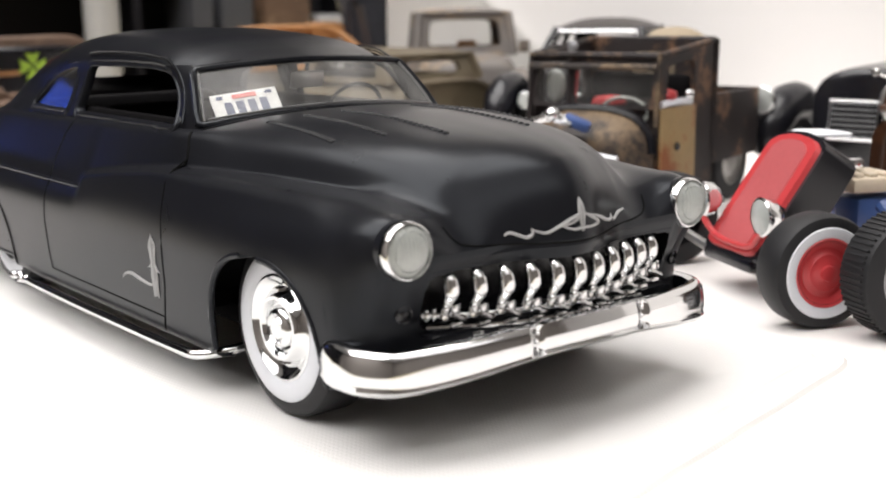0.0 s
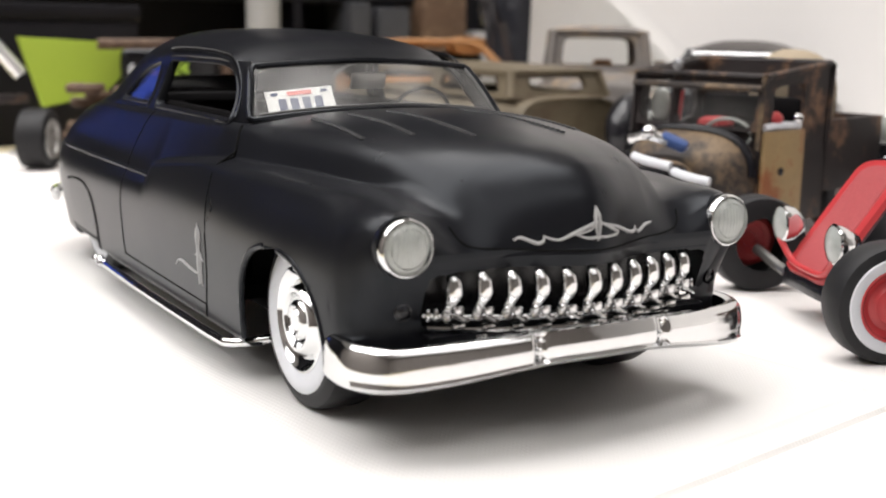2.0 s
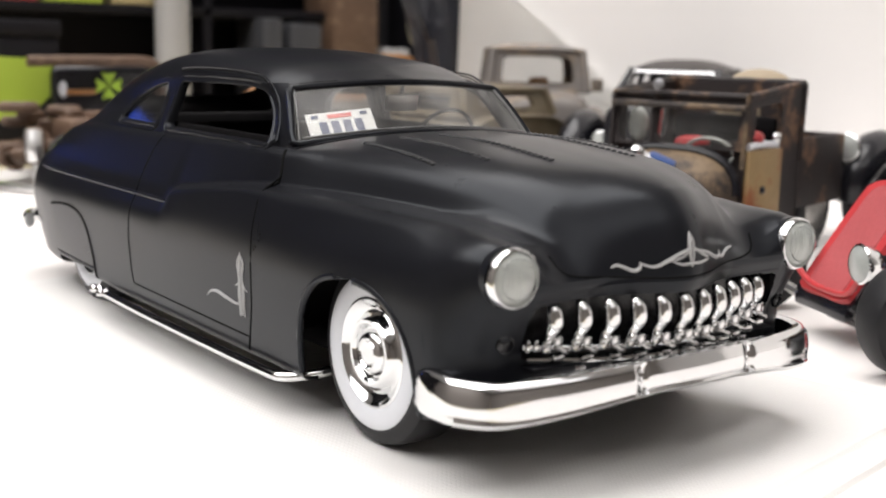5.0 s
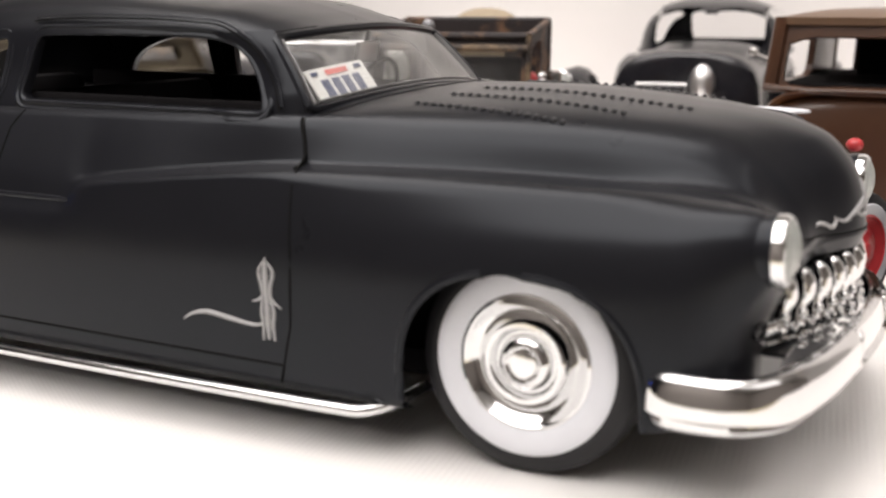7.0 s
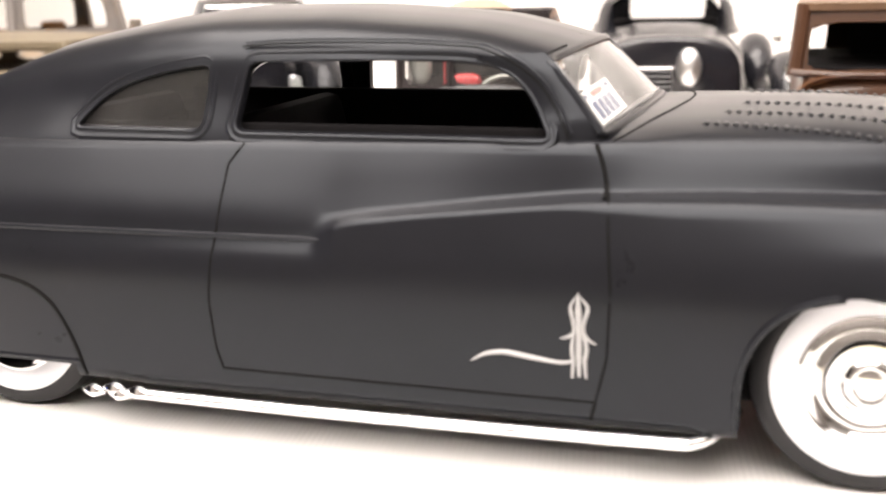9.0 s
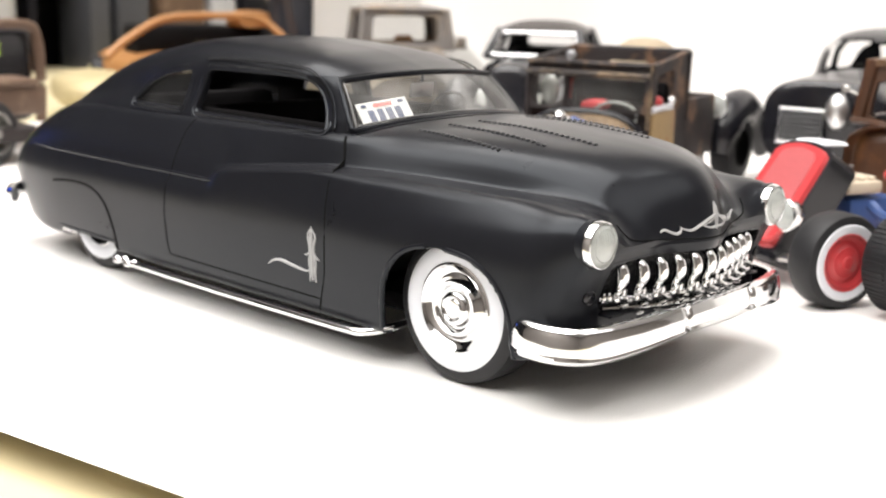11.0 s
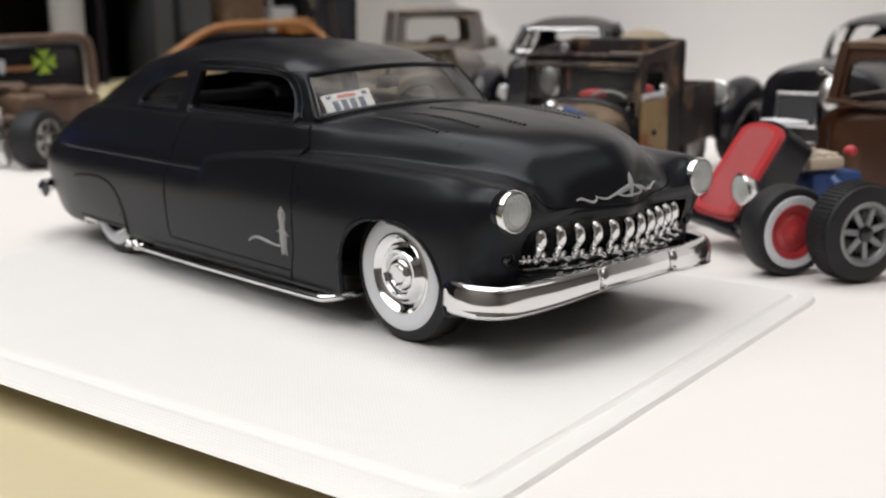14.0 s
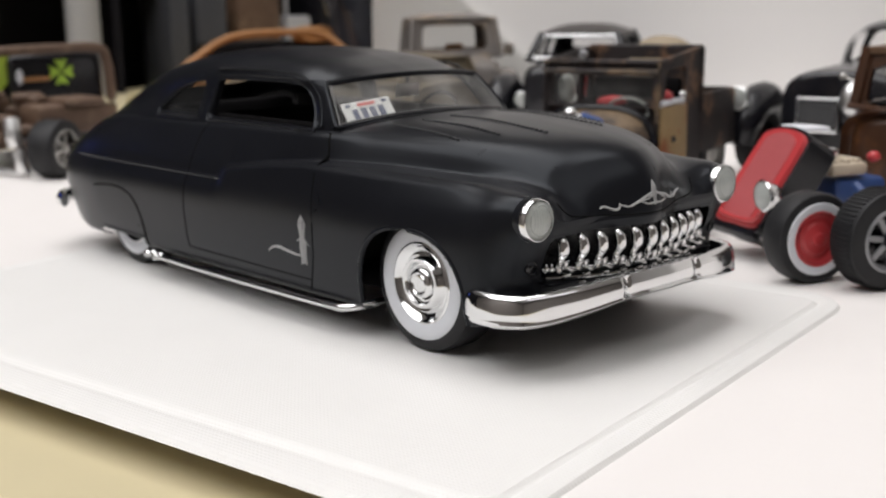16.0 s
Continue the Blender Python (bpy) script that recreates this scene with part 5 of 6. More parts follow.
# ---- red hot rod beside the black car ----
def red_rod():
    t = thing("hot_rod", "red and black open hot rod with whitewall tyres", "model car", -0.20, 2.30, G, -113, "models parked behind")
    t.matrix_world = t.matrix_world @ Matrix.Scale(0.87, 4)
    # local: x ahead, y to its left
    g0, g1 = np.array((0.06, 0, 0.33)), np.array((-0.38, 0, 0.96))
    up = (g1 - g0) / np.linalg.norm(g1 - g0)
    nrm = np.array((up[2], 0, -up[0]))

    def outline(w, grow, off):
        pts = []
        for u, v in ((-0.86, -0.04), (-1, 0.1), (-1, 0.82), (-0.86, 0.95), (-0.5, 1.0), (0, 1.02), (0.5, 1.0), (0.86, 0.95), (1, 0.82), (1, 0.1), (0.86, -0.04), (0, -0.05)):
            q = g0 + (g1 - g0) * (0.5 + (v - 0.5) * (1 + grow)) + nrm * off
            pts.append((q[0], u * (w + grow * 0.5), q[2]))
        return spline(pts, 4, closed=True)

    def prism(bm, lo, hi):
        a, b = [bm.verts.new(q) for q in lo], [bm.verts.new(q) for q in hi]
        for i in range(len(a)):
            k = (i + 1) % len(a)
            bm.faces.new([a[i], a[k], b[k], b[i]])
        bm.faces.new(b)
        bm.faces.new(a[::-1])
        return bm
    shift = Matrix.Translation((0, 0.06, 0))
    shell = part("grille_shell", prism(bmesh.new(), outline(0.255, 0.14, -0.26), outline(0.255, 0.12, 0.0)), NEAR_BLACK, t, "gloss black grille shell", m=shift)
    part("grille_surround", prism(bmesh.new(), outline(0.26, 0.05, 0.0), outline(0.255, 0.03, 0.03)), RED, shell, m=shift)
    part("grille_mesh", prism(bmesh.new(), outline(0.235, -0.06, 0.02), outline(0.23, -0.07, 0.036)), RED_MESH, shell, "red mesh grille insert", m=shift)
    for sy in (-1, 1):
        part("frame_rail", tube(bmesh.new(), [(-0.04, sy * 0.24, 0.20), (-0.4, sy * 0.25, 0.22), (-2.4, sy * 0.30, 0.26)], 0.05, 8), RED, t, "red painted frame rail")
    part("cross_member", box(bmesh.new(), (0.04, 0.02, 0.275), (0.09, 0.56, 0.04), 0.015), RED, t)
    part("lower_apron", box(bmesh.new(), (0.04, 0.04, 0.22), (0.14, 0.60, 0.085), 0.03), NEAR_BLACK, t)
    part("front_axle", tube(bmesh.new(), spline([(0.05, -0.8, 0.30), (0.02, -0.3, 0.22), (0.02, 0.3, 0.22), (0.05, 0.8, 0.30)], 6), 0.035, 8), SATIN_METAL, t)
    part("lamp_bar", tube(bmesh.new(), spline([(0.13, -0.26, 0.47), (0.11, -0.1, 0.36), (0.11, 0.12, 0.34), (0.11, 0.34, 0.36), (0.12, 0.48, 0.47)], 6), 0.020, 8), RED, t)
    for ly in (-0.26, 0.48):
        lamp_pod(t, 0.13, ly, 0.565, 0.118, (1, 0, 0))
    for sy in (-1, 1):
        rod_wheel(t, 0.02, sy * 0.90, 0.328, 0.328, 0.24, sy, RED, WHITEWALL, hub=RED)
    part("radiator_plate", loft(bmesh.new(), [(-0.72, 0.12, 0.97, 1.0), (-0.66, 0.18, 0.975, 1.005), (-0.50, 0.18, 0.98, 1.01), (-0.44, 0.13, 0.98, 1.005)], power=4), WHITEWALL, t, "white plate on the radiator top")
    bm = bmesh.new()
    box(bm, (-1.0, 0.04, 0.45), (0.50, 0.28, 0.26), 0.05)
    part("engine_block", bm, BLUE, t, "blue painted engine block")
    for sy in (-1, 1):
        tube_path = spline([(-0.85, sy * 0.28, 0.55), (-0.9, sy * 0.42, 0.45), (-1.3, sy * 0.46, 0.30)], 5)
        part("header", tube(bmesh.new(), tube_path, 0.045, 8), BLUE, t)
    part("valve_cover", box(bmesh.new(), (-0.88, 0.03, 0.66), (0.34, 0.32, 0.10), 0.03), TAN, t, "tan valve cover")
    bm = bmesh.new()
    for i in range(3):
        box(bm, (-0.78 - 0.10 * i, 0.03, 0.72), (0.06, 0.25, 0.035), 0.01, seg=1)
    part("cover_rib", bm, TAN, t)
    part("carburettor", box(bmesh.new(), (-0.84, 0.0, 0.77), (0.09, 0.09, 0.09), 0.02), CHROME, t)
    part("air_cleaner", ball(bmesh.new(), (-1.0, 0.30, 0.77), (0.055, 0.055, 0.045), 16), RED, t, "red round air cleaner")
    rod_wheel(t, -2.2, -0.6, 0.36, 0.36, 0.3, -1, RED, None)
    rod_wheel(t, -2.2, 0.6, 0.36, 0.36, 0.3, 1, RED, None)
    return t


red_rod()

spare = thing("loose_wheel", "wide black treaded tyre on a silver spoked rim", "model wheel", 0.92, 2.10, G, -112)
rod_wheel(spare, 0, 0, 0.312, 0.302, 0.22, 1, SPOKE_GREY, None, cleats=64, spokes=7, hub=NEAR_BLACK)


# ---- brown sedan delivery ----
def brown_van():
    t = thing("brown_sedan", "brown rust-toned chopped sedan model with chrome mirror", "model car", 0.57, 3.97, G, -90, "models parked behind")
    cabin(t, -2.2, 0.0, 0.88, 0.88, 1.345, BROWN, rake=(0.10, 0.1), side_in=0.04, dome=0.06, front=(0.04, 0.05, 0.96, 0.76), rear=(0.885, 0.06, 0.965, 0.90), sides=((0.46, 0.12, 0.96, 0.80),), roof_mat=BROWN_TAN, crown=5)
    part("seat", box(bmesh.new(), (-0.9, 0, 0.80), (0.3, 1.4, 0.30), 0.08), INTERIOR, t)
    part("cowl", loft(bmesh.new(), [(0.16, 0.70, 0.2, 0.82), (0.10, 0.84, 0.16, 0.88), (0.0, 0.90, 0.14, 0.92), (-2.2, 0.92, 0.14, 0.92), (-2.4, 0.7, 0.2, 0.8)], power=5), BROWN, t)
    part("belt_moulding", tube(bmesh.new(), [(0.05, 0.9, 0.91), (0.14, 0.6, 0.90), (0.17, 0, 0.90), (0.14, -0.6, 0.90), (0.05, -0.9, 0.91)], 0.025, 8), BROWN, t)
    # dark sheet laid over the brown deck, standing in for the cabin's shade
    part("cabin_floor", box(bmesh.new(), (-1.08, 0, 0.915), (2.0, 1.66, 0.03), 0.01), INTERIOR, t)
    part("seat_back", box(bmesh.new(), (-1.25, 0.14, 1.06), (0.12, 1.30, 0.44), 0.05, (0, -8, 0)), INTERIOR, t)
    bm = tube(bmesh.new(), [(-0.05, -0.88, 1.08), (-0.02, -0.98, 1.12)], 0.008, 6)
    ball(bm, (-0.02, -1.0, 1.13), (0.02, 0.035, 0.03), 10)
    part("mirror", bm, SATIN_METAL, t)
    for fx in (-0.35, -2.0):
        for sy in (-1, 1):
            rod_wheel(t, fx, sy * 0.95, 0.33, 0.33, 0.2, sy, NEAR_BLACK)


brown_van()

# ---- black coupe with a chrome-framed grille, facing the black car's side ----
coupe = old_car("black_coupe", "gloss black pre-war coupe model with chrome headlights and grille", -1.38, 6.045, -82, NEAR_BLACK, (-0.80, -2.6, 0.70, 1.0, 1.50), (0.55, 0.60, 1.08), width=1.0, blunt=(0.84, 0.96, 1.0), lamps=(0.50, 1.03, 0.77, 0.115), grille=[(-0.38, 0.02, 0.50, 0.80, BRIGHT_METAL)], inner=INTERIOR, round_cab=True)
part("nose_lamp", ball(bmesh.new(), (0.62, 0.15, 0.81), (0.10, 0.105, 0.16), 18), BRIGHT_METAL, coupe, "bright metal lamp on the nose")

# ---- dark sedan with a bright windscreen surround ----
old_car("dark_sedan", "dark brown-black sedan model with chrome windscreen frame", -5.15, 5.85, -62, NEAR_BLACK, (-1.10, -2.5, 0.62, 0.98, 1.36), (0.50, 0.40, 1.0), width=0.60, lamps=(0.4, 0.29, 0.62, 0.085), screen_frame=CHROME, roof_mat=ROOF_GREY, inner=INTERIOR, front=(0.05, 0.10, 0.95, 0.92), rake=(0.22, 0.20), crown=3.2)

# ---- weathered pickup cab ----
def pickup():
    t = thing("pickup_truck", "weathered grey and tan pickup model with an open windowless cab", "model car", -7.40, 6.46, G, -33, "models parked behind")
    cabin(t, -1.3, -0.35, 0.62, 0.98, 1.50, GREY_TAN, rake=(0.14, 0.06), side_in=0.06, dome=0.06, front=(0.12, 0.20, 0.88, 0.86), rear=(0.12, 0.15, 0.88, 0.84), sides=((0.15, 0.12, 0.85, 0.88),))
    part("body", loft(bmesh.new(), [(0.55, 0.40, 0.3, 0.86), (0.48, 0.45, 0.26, 0.93), (0.2, 0.54, 0.24, 0.98), (-0.3, 0.64, 0.22, 1.02), (-1.3, 0.66, 0.22, 1.02), (-1.4, 0.58, 0.25, 0.98)], power=3.4), GREY_TAN, t)
    bm = bmesh.new()
    box(bm, (-1.72, 0, 0.42), (0.7, 1.2, 0.08), 0.01)
    for sy in (-1, 1):
        box(bm, (-1.72, sy * 0.60, 0.66), (0.7, 0.06, 0.5), 0.02)
    box(bm, (-2.06, 0, 0.66), (0.06, 1.2, 0.5), 0.02)
    part("cargo_bed", bm, GREY_TAN, t)
    part("bench_seat", box(bmesh.new(), (-1.1, 0, 0.92), (0.25, 1.1, 0.32), 0.06), WOOD_BROWN, t)
    part("seat_cushion", box(bmesh.new(), (-1.05, 0.10, 1.09), (0.16, 0.26, 0.12), 0.05), ORANGE, t, "orange seat cushion")
    part("mirror", box(bmesh.new(), (-0.35, 0.74, 1.08), (0.05, 0.14, 0.16), 0.02), GREY_TAN, t)
    for fx in (0.1, -1.62):
        for sy in (-1, 1):
            path = spline([(fx + 0.44, sy * 0.62, 0.3), (fx + 0.35, sy * 0.62, 0.56), (fx, sy * 0.62, 0.70), (fx - 0.35, sy * 0.62, 0.58), (fx - 0.55, sy * 0.62, 0.3)], 5)
            part("fender", tube(bmesh.new(), path, 0.15, 10), GREY_TAN, t)
            rod_wheel(t, fx, sy * 0.66, 0.34, 0.34, 0.22, sy, SATIN_METAL)


pickup()


# ---- rusty rod with an open door ----
def rust_truck():
    t = thing("rat_rod", "rusty brown roofless rat rod cab with red seat and tan door", "model car", -2.32, 3.32, G, -76, "models parked behind")
    W, D, Z0, Z1 = 0.535, 0.96, 0.84, 1.22
    cab = part("cab", panel(bmesh.new(), [(0, -W, Z0), (0, W, Z0), (-0.05, W, Z1), (-0.05, -W, Z1)], [(0.05, 0.06, 0.31, 0.86), (0.35, 0.06, 0.95, 0.84)], thick=0.035), RUST_DARK, t)
    part("rear_wall", panel(bmesh.new(), [(-D, W, 0.3), (-D, -W, 0.3), (-D, -W, 1.30), (-D, W, 1.30)], [(0.3, 0.62, 0.7, 0.9)], thick=0.04), RUST_DARK, cab)
    part("side_wall", panel(bmesh.new(), [(-D, -W, 0.3), (0, -W, 0.3), (-0.05, -W, Z1), (-D, -W, 1.30)], [(0.2, 0.56, 0.88, 0.92)], thick=0.035), RUST_DARK, cab)
    part("side_wall", panel(bmesh.new(), [(0, W, 0.16), (-D, W, 0.16), (-D, W, 1.30), (-0.05, W, Z1)], [(0.14, 0.63, 0.62, 0.92)], thick=0.035), RUST_DARK, cab)
    part("door_panel", box(bmesh.new(), (-0.30, W + 0.02, 0.52), (0.56, 0.04, 0.66), 0.02), RUST_DOOR, cab, "golden and rust door trim")
    part("door_knob", ball(bmesh.new(), (-0.24, W + 0.05, 0.56), (0.03, 0.02, 0.03), 10), NEAR_BLACK, cab)
    for x, y, z in ((0.01, -W, Z1), (0.01, W, Z1), (-D, -W, 1.30), (-D, W, 1.30), (0.0, -0.2, Z1)):
        part("pillar", tube(bmesh.new(), [(x, y, 0.72), (x - 0.04, y, z + 0.01)], 0.020, 8), RUST_PATCH if y > 0.3 and x > 0 else RUST_DARK, cab)
    for a, b in (((-0.04, -W, Z1), (-0.04, W, Z1)), ((-0.04, W, Z1), (-D, W, 1.31)), ((-0.04, -W, Z1), (-D, -W, 1.31)), ((-D, -W, 1.31), (-D, W, 1.31)), ((0.005, -W, Z1 - 0.08), (0.005, W, Z1 - 0.08))):
        part("top_rail", tube(bmesh.new(), [a, b], 0.024, 8), RUST_PATCH if a[0] > 0 else RUST_DARK, cab)
    for y0, y1 in ((-0.50, -0.22), (-0.16, 0.50)):
        bm = bmesh.new()
        bm.faces.new([bm.verts.new(v) for v in ((-0.012, y0, 0.86), (-0.012, y1, 0.86), (-0.052, y1, 1.15), (-0.052, y0, 1.15))])
        pane = part("screen_pane", bm, SCREEN_CLEAR, cab)
        pane.visible_shadow = False
    part("floor_pan", box(bmesh.new(), (-0.48, 0, 0.28), (0.94, 1.02, 0.06)), RUST_DARK, cab)
    part("cowl", loft(bmesh.new(), [(0.30, 0.26, 0.22, 0.66), (0.22, 0.40, 0.18, 0.74), (0.06, 0.50, 0.16, 0.82), (-0.06, 0.52, 0.16, 0.83)], power=2.8), RUST_PATCH, t, "tan and black rust-patched cowl")
    part("cowl_face", loft(bmesh.new(), [(0.34, 0.20, 0.26, 0.58), (0.31, 0.24, 0.24, 0.62), (0.27, 0.25, 0.24, 0.64)], power=2.6), RUSTY_TAN, t, "bare rusty firewall")
    part("cowl_rim", tube(bmesh.new(), [(0.03, 0.515 * math.copysign(abs(math.cos(a)) ** 0.71, math.cos(a)), 0.49 + 0.345 * math.sin(a) ** 0.71) for a in np.linspace(0.05, math.pi - 0.05, 32)], 0.034, 8), NEAR_BLACK, t)
    part("seat", box(bmesh.new(), (-0.45, -0.10, 0.84), (0.26, 0.22, 0.11), 0.06), RED, t, "red seat")
    part("seat_back", box(bmesh.new(), (-0.78, 0.0, 0.95), (0.10, 0.86, 0.20), 0.04), INTERIOR, t)
    part("red_cap", ball(bmesh.new(), (-0.22, W - 0.02, 0.93), (0.08, 0.06, 0.05), 12), RED, t)
    bm = tube(bmesh.new(), spline([(-0.04, W + 0.01, 0.872), (-0.20, W + 0.012, 0.88), (-0.36, W + 0.012, 0.878), (-0.52, W + 0.01, 0.865)], 5), 0.026, 8)
    part("door_top_fitting", bm, WHITEWALL, t, "white padded roll along the door top")
    bm = ball(bmesh.new(), (-0.47, W + 0.03, 0.925), (0.045, 0.035, 0.04), 12)
    part("door_mirror", bm, CHROME, t, "small chrome mirror")
    part("lamp_pod", ball(bmesh.new(), (0.03, -0.14, 1.285), (0.03, 0.045, 0.045), 14), SPOKE_GREY, cab, "small round metal lamp on the top rail")
    part("stay_rod", tube(bmesh.new(), [(0.03, -0.52, 1.22), (0.03, -0.30, 1.25), (0.03, -0.14, 1.28)], 0.011, 8), RUST_PATCH, cab)
    part("steering_column", tube(bmesh.new(), [(-0.12, -0.22, 0.80), (-0.16, -0.22, 1.10)], 0.02, 10), RED, t)
    part("gauge_pod", ball(bmesh.new(), (-0.16, -0.40, 0.98), (0.05, 0.085, 0.13), 14), LENS, t, "pale round dial")
    part("steering_wheel", tube(bmesh.new(), [(-0.14, 0.20 + 0.19 * math.cos(a), 0.80 + 0.11 * math.sin(a)) for a in np.linspace(0, 2 * math.pi, 28, endpoint=False)], 0.014, 8, closed=True), LENS, t, "pale steering wheel")
    # bed with a tan bundle
    for y in (-0.50, 0.50):
        part("bed_side", box(bmesh.new(), (-1.45, y, 0.62), (0.9, 0.04, 0.54), 0.01), RUST_DARK, t)
    part("bed_end", box(bmesh.new(), (-1.90, 0, 0.62), (0.04, 1.0, 0.54), 0.01), RUST_DARK, t)
    part("bed_floor", box(bmesh.new(), (-1.45, 0, 0.68), (0.92, 0.98, 0.04)), RUST_DARK, t)
    part("tan_cover", loft(bmesh.new(), [(-1.16, 0.12, 0.70, 1.20, -0.05), (-1.22, 0.28, 0.70, 1.33, -0.02), (-1.40, 0.34, 0.70, 1.40, -0.02), (-1.60, 0.28, 0.70, 1.32, -0.02), (-1.66, 0.1, 0.70, 1.1, -0.05)], power=2.4), TAN_CLOTH, t, "tan cloth cover standing in the bed")
    # engine ahead of the cowl
    part("blue_engine", box(bmesh.new(), (0.44, 0.14, 0.77), (0.13, 0.20, 0.07), 0.025, (-22, 10, 20)), BLUE, t)
    part("engine_block", box(bmesh.new(), (0.50, 0.08, 0.46), (0.36, 0.26, 0.30), 0.05), NEAR_BLACK, t)
    part("intake", tube(bmesh.new(), spline([(0.56, -0.14, 0.78), (0.54, 0.0, 0.81), (0.48, 0.12, 0.77)], 5), 0.04, 8), CHROME, t)
    part("carburettor", ball(bmesh.new(), (0.54, 0.0, 0.83), (0.06, 0.06, 0.055), 12), CHROME, t)
    for y, z, n in ((0.10, 0.645, 0.16), (0.42, 0.57, 0.15)):
        part("header_pipe", tube(bmesh.new(), spline([(0.62, y - n, z + 0.02), (0.66, y, z), (0.64, y + n, z - 0.02)], 5), 0.032, 8), WHITEWALL, t)
    for sy in (-1, 1):
        part("frame_rail", tube(bmesh.new(), [(0.9, sy * 0.22, 0.26), (0.2, sy * 0.26, 0.26), (-1.9, sy * 0.3, 0.30)], 0.04, 8), RUST_DARK, t)
        rod_wheel(t, 0.70, sy * 0.58, 0.23, 0.23, 0.14, sy, SATIN_METAL)
        rod_wheel(t, -1.45, sy * 0.40, 0.32, 0.32, 0.2, sy, SATIN_METAL)
    part("front_axle", tube(bmesh.new(), [(0.70, -0.58, 0.23), (0.70, 0.58, 0.23)], 0.03, 8), RUST_DARK, t)


rust_truck()


# ---- low tan sedan behind the black car ----
def tan_sedan():
    t = thing("tan_sedan", "low rusty tan sedan model with open windows", "model car", -8.75, 4.6, G, 188, "models parked behind")
    cabin(t, -2.6, 0.0, 0.70, 0.80, 1.08, OLIVE_TAN, rake=(0.10, 0.1), side_in=0.07, dome=0.05, front=(0.08, 0.18, 0.92, 0.82), rear=(0.2, 0.3, 0.8, 0.8), sides=((0.08, 0.2, 0.46, 0.8), (0.54, 0.2, 0.93, 0.8)))
    part("body", loft(bmesh.new(), [(0.9, 0.4, 0.3, 0.72), (0.7, 0.6, 0.24, 0.80), (0, 0.74, 0.22, 0.83), (-2.55, 0.76, 0.22, 0.83), (-2.72, 0.66, 0.28, 0.78)], power=3.4), OLIVE_TAN, t)
    for fx in (0.3, -2.6):
        for sy in (-1, 1):
            rod_wheel(t, fx, sy * 0.76, 0.33, 0.33, 0.22, sy, SATIN_METAL)


tan_sedan()


